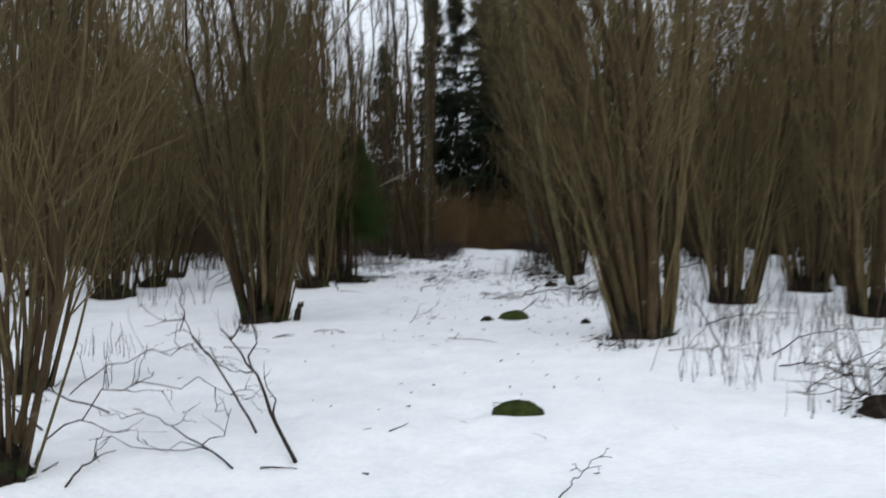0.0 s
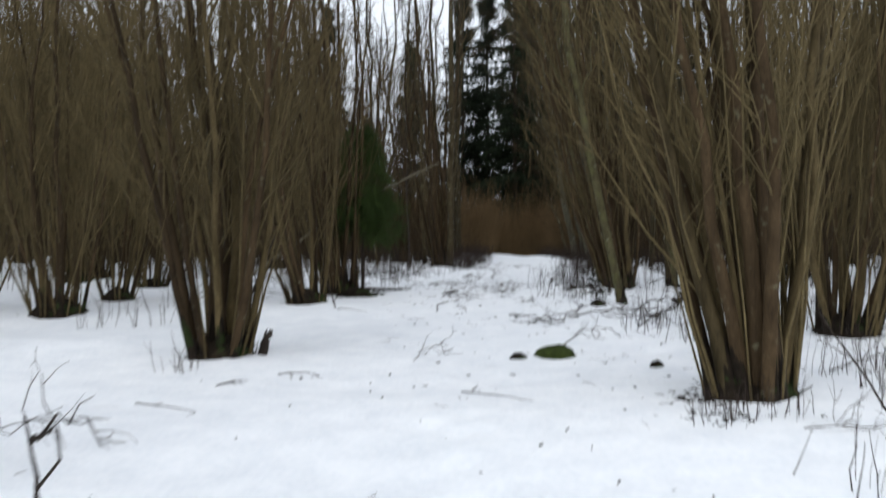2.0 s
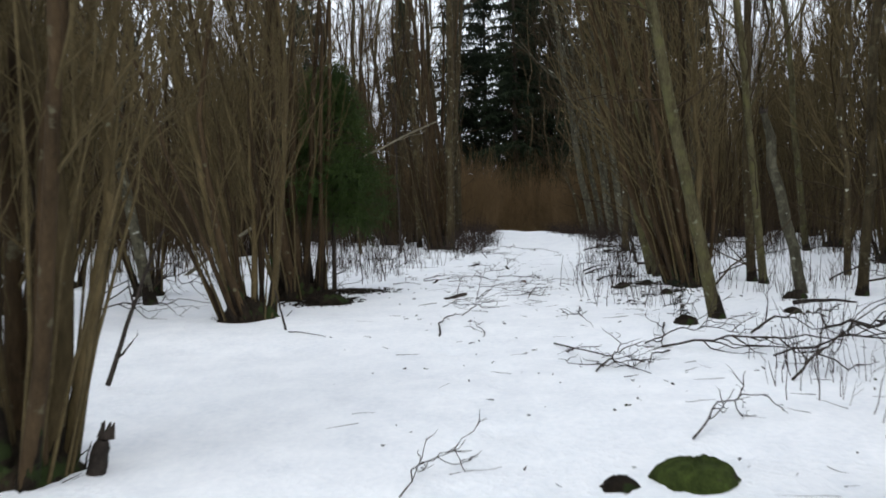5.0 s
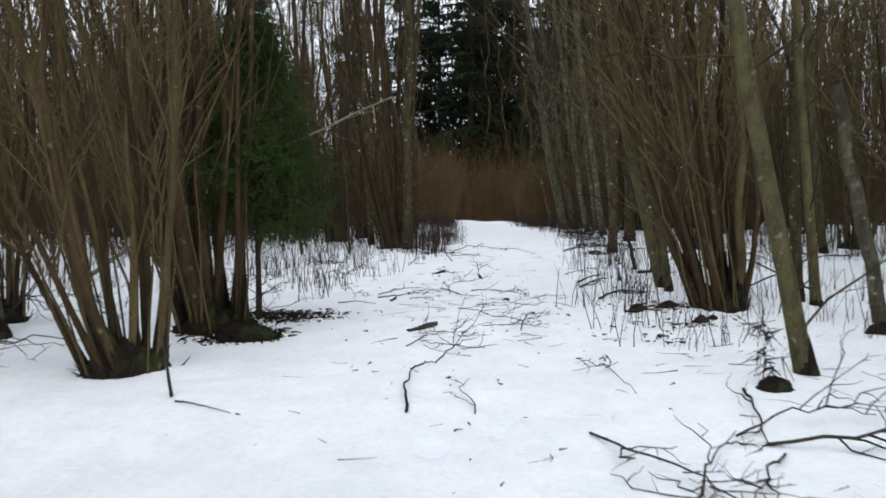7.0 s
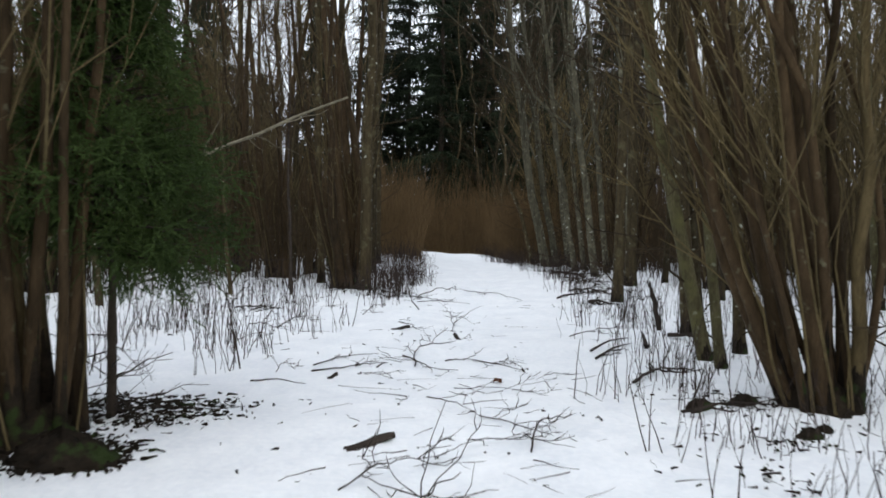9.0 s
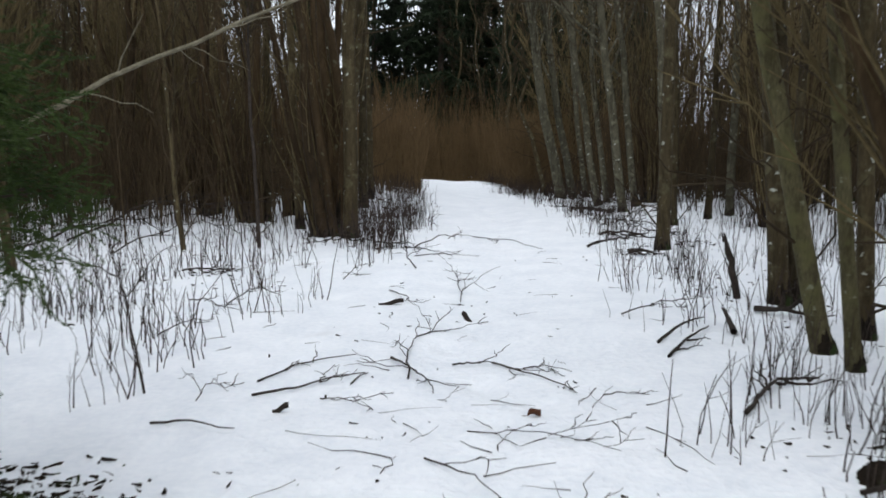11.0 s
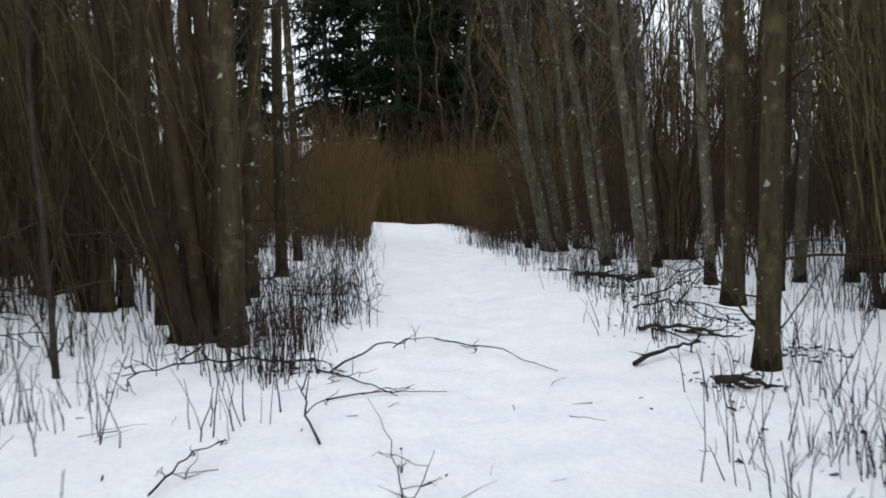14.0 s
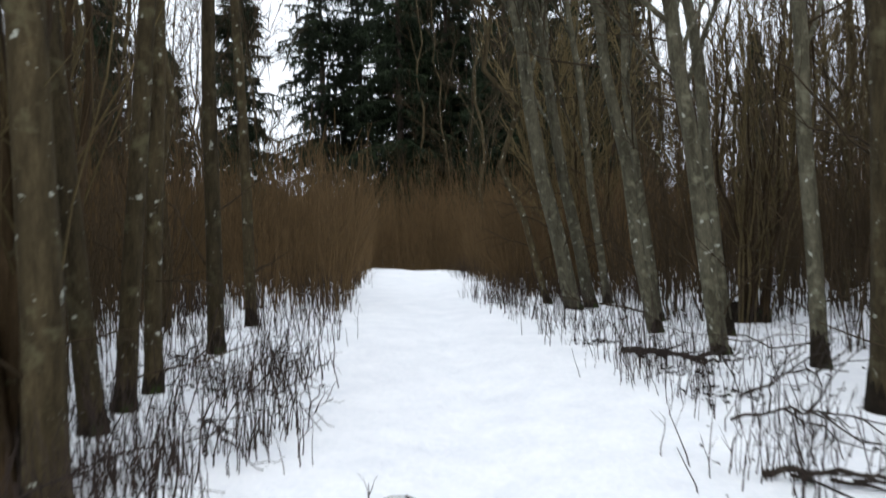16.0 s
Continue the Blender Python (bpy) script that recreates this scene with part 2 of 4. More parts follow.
def height(x, y):
    z = sum(a * np.sin(kx * x + ky * y + ph) for kx, ky, ph, a in WAVES) * (1 - 0.4 * np.exp(-((x - trail(y)) / 1.2) ** 2))
    for mx, my, mr, mh in MOUNDS:
        z = z + mh * np.exp(-((x - mx) ** 2 + (y - my) ** 2) / mr ** 2)
    z = z - 0.05 * np.exp(-((x - trail(y)) / 0.45) ** 2) * smooth(18, 30, y)
    # the ground sinks slowly past the trees and falls away behind a slanting crest
    far = y + 1.2 * (np.clip(x, 0.0, 5.0) - 1.6)
    return z - np.interp(far, [36, 40, 45, 52, 58, 61.5, 63.5, 67, 75], [0, 0.1, 0.33, 0.62, 0.86, 1.0, 1.18, 1.7, 2.0])


# stem clumps: x, y, stems, base radius, stem radius, spread in degrees, lean x, lean y, tall
CLUMPS = [
    (-2.55, 12.75, 16, 0.29, 0.054, 13, 0.00, 0.0, 7.5),
    (2.28, 10.30, 18, 0.31, 0.060, 11, -0.12, 0.0, 8.0),
    (-6.10, 16.60, 15, 0.36, 0.045, 13, 0.02, 0.0, 7.5),
    (-2.68, 18.45, 13, 0.30, 0.048, 14, -0.13, 0.0, 8.0),
    (-2.40, 20.20, 13, 0.30, 0.060, 4, -0.06, 0.0, 8.5),
    (-6.20, 19.10, 10, 0.25, 0.030, 14, 0.00, 0.0, 6.5),
    (4.40, 13.70, 15, 0.32, 0.045, 12, 0.04, 0.0, 7.5),
    (6.60, 16.20, 14, 0.32, 0.048, 12, 0.00, 0.0, 7.5),
    (6.05, 12.60, 13, 0.32, 0.050, 12, 0.05, 0.0, 7.5),
    (7.90, 17.10, 14, 0.34, 0.048, 12, 0.00, 0.0, 7.5),
    (-4.75, 20.90, 6, 0.2, 0.036, 12, -0.10, 0.0, 7.5),
    (3.00, 21.10, 15, 0.26, 0.062, 11, -0.19, 0.0, 8.0),
    (-2.65, 5.20, 10, 0.20, 0.026, 11, 0.02, 0.0, 6.0),
    (-3.65, 7.80, 9, 0.16, 0.024, 10, 0.06, 0.0, 6.0),
    (-2.28, 32.32, 6, 0.17, 0.085, 9, -0.08, 0.0, 8.5),
    (-0.90, 30.55, 8, 0.22, 0.088, 8, -0.07, 0.0, 9.0),
    (-3.25, 33.90, 5, 0.18, 0.085, 8, -0.04, 0.0, 8.5),
    (-4.85, 34.60, 6, 0.24, 0.085, 9, 0.02, 0.0, 8.5),
    (-1.72, 33.60, 4, 0.14, 0.07, 8, 0.00, 0.0, 8.0),
    (5.90, 30.60, 13, 0.28, 0.036, 12, 0.00, 0.0, 5.0),
    (7.40, 33.60, 13, 0.28, 0.036, 12, 0.00, 0.0, 5.0),
    (5.60, 36.20, 13, 0.28, 0.036, 12, 0.00, 0.0, 4.6),
]
for cx, cy, cn, cr, *_ in CLUMPS:
    MOUNDS.append((cx, cy, cr * 2.2, 0.025))
MOUNDS += [(2.03, 17.3, 0.5, 0.05), (-1.9, 20.4, 1.0, 0.05)]


def spaced(parts):
    """Grid lines: (from, to, step) stretches joined."""
    out = [np.arange(a, b, s) for a, b, s in parts]
    return np.concatenate(out + [np.array([parts[-1][1]])])


def build_ground():
    gx = spaced([(-400, -60, 40), (-60, -14, 2), (-14, -3, 0.2), (-3, 4.2, 0.08), (4.2, 14, 0.2), (14, 60, 2), (60, 401, 40)])
    gy = spaced([(-300, -40, 40), (-40, -4, 2), (-4, 2, 0.3), (2, 34, 0.09), (34, 62, 0.2), (62, 120, 2), (120, 601, 40)])
    x, y = np.meshgrid(gx, gy)
    z = height(x, y)
    # footprints along the trail and small pits where twigs have melted in
    near = np.where((gy > 1) & (gy < 48))[0]
    rng = np.random.default_rng(21)
    for k in range(150):
        fy = 2 + k * 0.31
        fx = float(trail(fy)) + (0.14 if k % 2 else -0.14) + rng.normal(0, 0.07)
        j = near[np.abs(gy[near] - fy) < 0.5]
        i = np.where(np.abs(gx - fx) < 0.5)[0]
        sub = np.ix_(j, i)
        z[sub] -= rng.uniform(0.02, 0.055) * np.exp(-((x[sub] - fx) / 0.075) ** 2 - ((y[sub] - fy) / 0.15) ** 2)
    for k in range(2400):
        fx, fy, fr = rng.uniform(-3, 4.2), rng.uniform(3, 36), rng.uniform(0.06, 0.15)
        j = near[np.abs(gy[near] - fy) < 0.5]
        i = np.where(np.abs(gx - fx) < 0.5)[0]
        sub = np.ix_(j, i)
        z[sub] -= rng.uniform(-0.016, 0.04) * rng.random() * np.exp(-((x[sub] - fx) ** 2 + (y[sub] - fy) ** 2) / fr ** 2)
    ny, nx = x.shape
    i = (np.arange(ny - 1)[:, None] * nx + np.arange(nx - 1)[None]).ravel()
    m = Mesh()
    m.add(np.stack([x, y, z], -1).reshape(-1, 3), np.stack([i, i + 1, i + nx + 1, i + nx], -1))
    ob = new("ground", m.data("ground", SNOW))
    return tagged(ob, "white settled snow with faint footprints and small pits", "snow ground", kind="structure")


build_ground()


def blob(rx, ry, rz, seed, rough=0.18, nu=22, nv=9, power=1.0, jag=0.06):
    """A low uneven mound with a ragged rim, its foot a little under the snow."""
    rng = np.random.default_rng(seed)
    a = np.linspace(0, 2 * np.pi, nu, endpoint=False)
    rim = 1 + rough * sum(rng.uniform(0.3, 1) / k * np.sin(k * a + rng.uniform(0, 6.28)) for k in (2, 3, 5, 7, 11))
    m = Mesh()
    rows = []
    for v in np.linspace(0, 1, nv):
        r = (1 - v) ** 0.5 if power == 1 else np.cos(v * np.pi / 2) ** 0.6
        z = rz * (np.sin(v * np.pi / 2) if power != 1 else v) - 0.05 * (1 - v)
        lump = 1 + rng.normal(0, jag, nu)
        rows.append(np.stack([rx * r * rim * np.cos(a) * lump, ry * r * rim * np.sin(a) * lump, z * (1 + rng.normal(0, 2 * jag, nu))], -1))
    i = np.arange(nu)
    quads = np.concatenate([np.stack([k * nu + i, k * nu + (i + 1) % nu, (k + 1) * nu + (i + 1) % nu, (k + 1) * nu + i], -1) for k in range(nv - 1)])
    m.add(np.concatenate(rows), quads)
    return m


def hazel_clump(x, y, stems, base, thick, spread, lx, ly, tall, label, group, shoots_per=17, subs=6, mound=True, coarse=0.0105, red=0.3):
    """A coppiced bush: a fan of stems from one stool, with shoots and fine twigs."""
    top = thing("hazel_clump", x, y, label, "hazel bush", group)
    a = np.arange(stems) * 2.399 + RNG.uniform(0, 6.28)
    q = np.sqrt((np.arange(stems) + 0.5) / stems)
    start = np.stack([base * q * np.cos(a), base * q * np.sin(a), np.full(stems, -0.06)], -1)
    start[:, :2] += RNG.normal(0, 0.02, (stems, 2))
    lean = np.tan(np.radians(spread * 1.4)) * (q * 0.95 + RNG.uniform(-0.3, 0.15, stems))
    way = np.stack([np.cos(a) * lean + lx, np.sin(a) * lean + ly, np.ones(stems)], -1)
    way[:, :2] += RNG.normal(0, 0.05, (stems, 2))
    length = tall * RNG.uniform(0.72, 1.08, stems)
    bend = np.stack([(way[:, 0] - lx) * RNG.uniform(-0.55, -0.1, stems), (way[:, 1] - ly) * RNG.uniform(-0.55, -0.1, stems), np.full(stems, -0.03)], -1)
    p = lines(start, way, length, 11, bend, 0.0042)
    sway = RNG.normal(0, 0.05, (stems, 1, 2)) * np.sin(np.linspace(0, 1, 11) * RNG.uniform(3, 9, (stems, 1)))[..., None]
    p[..., :2] += sway * tall * 0.28
    p[:, 0] = start
    r = thick * RNG.uniform(0.42, 1.15, stems)[:, None] * np.array([1.3, 1.0, 0.88, 0.76, 0.65, 0.55, 0.46, 0.38, 0.3, 0.2, 0.1])[None]
    for k in range(stems):
        part("stem", Mesh().tubes(p[k:k + 1], r[k:k + 1], 8), HAZEL_RED if RNG.random() < red else HAZEL, top)
    twigs = Mesh()
    first = shoots(p, shoots_per, 0.13, 0.93, 0.7, 2.0, 24, 0.12, 4, 0.012)
    twigs.tubes(first, taper(len(first), 4, coarse, coarse * 0.33, 0.5, 1.5), 3)
    second = shoots(first, subs, 0.15, 1.0, 0.25, 0.8, 32, 0.08, 2, 0.0)
    twigs.tubes(second, taper(len(second), 2, coarse * 0.6, coarse * 0.24), 3)
    thin = stems
    sa = RNG.uniform(0, 6.28, thin)
    s = np.stack([base * 1.05 * np.cos(sa), base * 1.05 * np.sin(sa), np.full(thin, -0.05)], -1)
    w = np.stack([np.cos(sa) * 0.2 + lx, np.sin(sa) * 0.2 + ly, np.ones(thin)], -1) + RNG.normal(0, 0.07, (thin, 3))
    sucker = lines(s, w, RNG.uniform(1.2, 4.5, thin), 6, None, 0.012)
    twigs.tubes(sucker, taper(thin, 6, 0.013, 0.004), 4)
    part("brush", twigs, HAZEL_TWIG, top, "fine bare olive-brown twigs", kind="stuff")
    if mound:
        # short dark stubs added to darken the foot of the bush
        na = stems * 3
        sa = RNG.uniform(0, 6.28, na)
        s = np.stack([base * RNG.uniform(0.5, 1.25, na) * np.cos(sa), base * RNG.uniform(0.5, 1.25, na) * np.sin(sa), np.full(na, -0.05)], -1)
        w = np.stack([np.cos(sa) * 0.5, np.sin(sa) * 0.5, RNG.uniform(0.3, 1, na)], -1) + RNG.normal(0, 0.25, (na, 3))
        part("stub_growth", Mesh().tubes(lines(s, w, RNG.uniform(0.06, 0.22, na), 3, None, 0.06), taper(na, 3, 0.008, 0.002, 0.4, 1.8), 3), LITTER, top, "short dark dead stubs round the foot", kind="stuff")
        stool = blob(base * 1.25, base * 1.2, 0.22, int(abs(x * 100 + y * 10)), 0.14, 44, 11, 1.0, 0.05)
        # ragged sleeves that make the lowest part of each stem darker
        sleeves = Mesh()
        k, rows = 14, 5
        turn = np.arange(k) * 2 * np.pi / k
        i = np.arange(k)
        faces = np.concatenate([np.stack([j * k + i, j * k + (i + 1) % k, (j + 1) * k + (i + 1) % k, (j + 1) * k + i], -1) for j in range(rows - 1)])
        for n in range(stems):
            rim = np.clip(RNG.uniform(0.25, 0.6) + 0.25 * np.sin(turn + RNG.uniform(0, 6.28)) + RNG.normal(0, 0.16, k), 0.05, 0.98)
            t = p[n, 1] - p[n, 0]
            u = unit(np.cross(t, np.array([1.0, 0.2, 0.0])))
            w = unit(np.cross(t, u))
            ring = []
            for v in np.linspace(0, 1, rows):
                f = (v * rim)[:, None]
                q = (r[n, 0] + (r[n, 1] - r[n, 0]) * f) * (1.06 - 0.1 * v ** 3) + 0.004 * (1 - v)
                ring.append(p[n, 0] + t * f + q * (np.cos(turn)[:, None] * u + np.sin(turn)[:, None] * w))
            sleeves.add(np.concatenate(ring), faces)
        part("wet_moss", sleeves, LITTER, top, "ragged dark sleeves on the stem feet", kind="stuff")
        part("stool", stool, LITTER, top, "dark wet soil, leaf litter and moss")
    return top


NEAR_LABELS = {
    0: "olive-brown multi-stemmed hazel bush fanning up from snow",
    1: "large leaning hazel bush with thick stems, dark mossy foot",
    3: "wide hazel bush with sloping stems and broken foot",
    4: "upright dense hazel bush beside a young spruce",
    11: "leaning reddish-brown hazel bush beside the trodden way",
    12: "thin-stemmed young hazel bush close to fallen branches",
    13: "thin-stemmed young hazel bush in open snow",
}
for k, (cx, cy, cn, cr, ct, cs, clx, cly, ch) in enumerate(CLUMPS):
    hazel_clump(cx, cy, cn, cr, ct, cs, clx, cly, ch, "clump of thick dark reddish-brown stems from one foot in snow" if cy > 28 and ct > 0.06 else NEAR_LABELS.get(k, "bare multi-stemmed hazel bush standing in snow"), "hazel bushes", 7 if cy > 28 else 5 if k == 4 else 17, 3 if k == 4 else 4 if cy > 28 else 6, red=1.0 if cy > 28 else 0.85 if k in (4, 11, 12, 13) else 0.4)


# ---------------------------------------------------------------- slender trees
def bare_tree(x, y, radius, tall, lx, ly, label, group, limbs=14, first=0.28, wobble=0.006, name="alder_tree", dead=5, mat=None, coarse=0.009, foot=0.0):
    """A slender tree: flared trunk, a few dead lower branches, rising limbs and a crown of twigs."""
    radius *= 0.86
    top = thing(name, x, y, label, "tree", group)
    n = 16
    start = np.array([[0, 0, -0.08]])
    way = np.array([[lx, ly, 1.0]])
    bend = np.array([[-lx * 0.35 + RNG.normal(0, 0.01), -ly * 0.35 + RNG.normal(0, 0.01), 0]])
    p = lines(start, way, np.array([tall]), n, bend, wobble)
    p[:, 0] = start
    s = np.linspace(0, 1, n)
    grow = (1 - s * 0.9) * radius
    p = np.concatenate([p[:, :1], p[:, :1] * 0.86 + p[:, 1:2] * 0.14, p[:, :1] * 0.6 + p[:, 1:2] * 0.4, p[:, 1:]], 1)
    r = np.concatenate([[radius * 1.2, radius * 1.07, radius * 1.0], grow[1:]])[None]
    part("trunk", Mesh().tubes(p, r, 12), mat or ALDER, top)
    if foot:
        k, rows = 26, 5
        a = np.arange(k) * 2 * np.pi / k
        rim = np.maximum(0.02, foot * (0.5 + 0.4 * np.sin(a + RNG.uniform(0, 6)) + RNG.uniform(-0.1, 0.7, k)))
        ring = []
        for v in np.linspace(0, 1, rows):
            z = -0.06 + (0.06 + rim) * v
            q = radius * np.interp(z, [0, 0.14 * tall / 15, 0.4 * tall / 15, 3], [1.2, 1.08, 1.01, 0.9]) * (1.05 - 0.09 * v ** 3) + 0.004 * (1 - v)
            ring.append(np.stack([q * np.cos(a) + lx * z, q * np.sin(a) + ly * z, z], -1))
        i = np.arange(k)
        collar = Mesh()
        collar.add(np.concatenate(ring), np.concatenate([np.stack([j * k + i, j * k + (i + 1) % k, (j + 1) * k + (i + 1) % k, (j + 1) * k + i], -1) for j in range(rows - 1)]))
        part("mossy_foot", collar, LITTER, top, "dark wet moss round the foot")
    q = shoots(np.repeat(p, limbs, 0), 1, first, 0.97, tall * 0.1, tall * 0.24, 34, 0.18, 6, 0.02)
    for k in range(limbs):
        part("limb", Mesh().tubes(q[k:k + 1], taper(1, 6, radius * 0.26, 0.008), 5), mat or ALDER, top)
    crown = Mesh()
    t1 = shoots(q, 7, 0.2, 1.0, tall * 0.05, tall * 0.12, 36, 0.1, 3, 0.03)
    crown.tubes(t1, taper(len(t1), 3, coarse, coarse * 0.35), 3)
    t2 = shoots(t1, 4, 0.2, 1.0, 0.25, 0.8, 40, 0.02, 2, 0.0)
    crown.tubes(t2, taper(len(t2), 2, coarse * 0.6, coarse * 0.25), 3)
    if dead:
        d = shoots(np.repeat(p, dead, 0), 1, 0.08, first + 0.1, 0.4, 1.5, 62, 0.02, 5, 0.03)
        crown.tubes(d, taper(len(d), 5, 0.011, 0.003), 4)
        d2 = shoots(d, 3, 0.3, 1.0, 0.15, 0.5, 40, 0.0, 3, 0.03)
        crown.tubes(d2, taper(len(d2), 3, 0.004, 0.002), 3)
    part("crown", crown, ALDER_TWIG, top, "bare dark twigs", kind="stuff")
    return top


LICHEN = "slender grey-green trunk with pale lichen spots, in snow"
LEANING = "leaning slender trunk with yellowish lichen, in snow"
# x, y, radius, height, lean x, lean y, label
TREES = [
    (2.53, 17.75, 0.085, 13, -0.22, 0.02, LEANING),
    (4.90, 19.70, 0.080, 12, 0.06, 0.0, LICHEN),
    (4.10, 21.60, 0.080, 13, -0.04, 0.0, LICHEN),
    (3.00, 23.42, 0.085, 14, -0.24, 0.0, LEANING),
    (3.45, 23.70, 0.075, 14, -0.05, 0.0, LICHEN),
    (3.45, 24.90, 0.080, 14, -0.10, 0.0, LICHEN),
    (3.31, 24.84, 0.100, 15, -0.09, 0.0, "thick grey trunk with lichen and dark mossy foot"),
    (-4.42, 20.10, 0.095, 12, -0.17, 0.0, "pale leaning trunk with grey-green lichen, in snow"),
    (3.43, 28.52, 0.102, 15, 0.00, 0.0, LICHEN),
    (5.10, 28.55, 0.070, 13, 0.03, 0.0, LICHEN),
    (-0.56, 30.22, 0.128, 15, 0.02, 0.0, LICHEN),
    (-0.80, 30.36, 0.085, 14, -0.11, 0.0, "dark reddish trunk leaning beside a paler one, in snow"),
    (-0.80, 31.85, 0.100, 14, -0.05, 0.0, LICHEN),
    (-0.74, 32.40, 0.088, 14, 0.10, 0.0, LICHEN),
    (-0.70, 33.15, 0.085, 14, 0.04, 0.0, LICHEN),
    (-0.50, 35.10, 0.100, 15, 0.02, 0.0, LICHEN),
    (-0.38, 37.20, 0.085, 15, -0.01, 0.0, LICHEN),
    (-1.38, 31.40, 0.080, 14, -0.02, 0.0, LICHEN),
    (-2.05, 32.70, 0.080, 14, 0.03, 0.0, LICHEN),
    (-3.45, 34.80, 0.090, 15, 0.00, 0.0, LICHEN),
    (-1.70, 29.15, 0.032, 5, -0.02, 0.0, "dead dark sapling pole standing in snow"),
    (-2.60, 28.87, 0.040, 6, -0.08, 0.0, "thin bare sapling standing in snow"),
    (4.22, 39.10, 0.145, 16, -0.20, 0.0, "pale leaning trunk beside the brown thicket"),
    (4.62, 39.60, 0.115, 16, -0.19, 0.0, "pale leaning trunk beside the brown thicket"),
    (4.00, 39.90, 0.068, 12, -0.26, 0.0, "thin crooked leaning trunk beside the brown thicket"),
    (4.25, 35.40, 0.085, 15, -0.18, 0.0, LICHEN),
    (4.35, 33.85, 0.098, 15, -0.14, 0.0, LICHEN),
    (4.88, 34.95, 0.080, 15, -0.12, 0.0, LICHEN),
    (4.90, 33.05, 0.085, 15, -0.07, 0.0, LICHEN),
    (4.40, 31.28, 0.130, 16, 0.00, 0.0, "thick grey trunk with lichen and dark mossy foot"),
    (6.05, 33.05, 0.085, 15, 0.02, 0.0, LICHEN),
    (6.60, 32.80, 0.090, 15, -0.04, 0.0, LICHEN),
    (5.35, 32.20, 0.070, 14, 0.04, 0.0, LICHEN),
    (5.10, 40.30, 0.080, 15, -0.13, 0.0, LICHEN),
    (4.80, 36.90, 0.075, 15, -0.14, 0.0, LICHEN),
    (7.10, 27.50, 0.085, 14, -0.10, 0.0, LEANING),
    (2.95, 22.90, 0.060, 13, -0.12, 0.0, LEANING),
    (4.15, 21.20, 0.070, 13, -0.10, 0.0, LEANING),
]
for tx, ty, tr, tt, tlx, tly, tl in TREES:
    small = tr < 0.045
    open_top = tx < 0 and ty > 28
    bare_tree(tx, ty, tr, tt, tlx, tly, tl, "slender trees", 6 if small or open_top else 12, 0.2 if small else 0.5 if open_top else 0.26,
              0.014 if "crooked" in tl else 0.003, "sapling" if small else "alder_tree", 4 if small else 6, DEAD if "dead" in tl else MOSSY if tl == LEANING else HAZEL_RED if "reddish" in tl else PALE if "pale" in tl and tl != LICHEN or (tx > 4 and ty > 33) else None, foot=0.0 if small else RNG.uniform(0.12, 0.24))

# the wood on both sides and beyond: copies of a few trees and bushes
SEED_TREES = [bare_tree(-18.5 + 2.3 * k, 44.0 + (k % 3), 0.04 + 0.012 * k, 10 + 1.5 * k, (-0.05, 0.03, 0.0, -0.08, 0.05)[k], 0.0,
                        "bare slender tree in the wood", "trees of the wood", 9, 0.16, 0.009, coarse=0.012) for k in range(5)]
BUSHES = [hazel_clump(-9.4, 24.5, 14, 0.34, 0.042, 13, 0.0, 0.0, 7.5, "bare hazel bush in the wood", "bushes of the wood", 14, 5, coarse=0.019),
          hazel_clump(9.6, 23.0, 12, 0.30, 0.038, 15, -0.05, 0.0, 7.0, "bare hazel bush in the wood", "bushes of the wood", 15, 5, coarse=0.019)]


def open_way(x, y):
    """True where nothing may stand: the clearing and the trodden way."""
    left = np.interp(y, [0, 10, 21, 24, 30, 38, 47, 60], [-7.0, -8.0, -7.0, -5.0, -3.2, -1.2, -0.6, -0.5])
    right = np.interp(y, [0, 10, 18, 22, 30, 38, 47, 60], [8.5, 8.5, 8.5, 5.6, 6.8, 5.6, 5.2, 5.0])
    return y < 60 and left < x < right


rng = np.random.default_rng(5)
placed = []
for want, kinds, gap in ((56, BUSHES, 1.9), (240, SEED_TREES, 0.8)):
    made = tries = 0
    while made < want and tries < 9000:
        tries += 1
        y = rng.uniform(9, 48) if kinds is BUSHES else rng.uniform(18, 80)
        reach = 8 + y * 0.52
        x = rng.uniform(-reach, reach)
        if open_way(x, y) or any((x - px) ** 2 + (y - py) ** 2 < gap * gap for px, py in placed):
            continue
        if y > 58 and abs(x - 3) < 9 and rng.random() < 0.75:
            continue
        if y > 24 and -0.2 < x / y < 0.02 and rng.random() < 0.7:
            continue
        if x < 0 and rng.random() < 0.25:
            continue
        placed.append((x, y))
        size = rng.uniform(0.85, 1.15)
        ob = copy_thing(kinds[int(rng.integers(len(kinds)))], pose(x, y, float(height(x, y)), 0, 0, rng.uniform(0, 360)))
        ob.scale = (size, size, size)
        made += 1

for k, (x, y) in enumerate([(-3.8, 54), (-5.0, 51), (-4.8, 43.5), (-2.9, 45.5), (-8.2, 47.5), (-9.0, 52.0), (-10.5, 55.0), (-7.9, 57.0), (-3.3, 39.6), (-5.2, 40.4), (-6.3, 38.0), (-7.0, 41.0), (-5.8, 35.2), (-1.5, 37.5), (-8.4, 44.0), (-9.8, 47.0), (-11.0, 50.0), (-4.2, 47), (-2.6, 56), (-3.2, 50), (-6.1, 60), (-4.7, 59), (-5.2, 64), (-6.9, 62.5)]):
    copy_thing(SEED_TREES[k % 3 if k < 8 else 2 + k % 3], pose(x, y, float(height(x, y)), 0, 0, 47 * k))
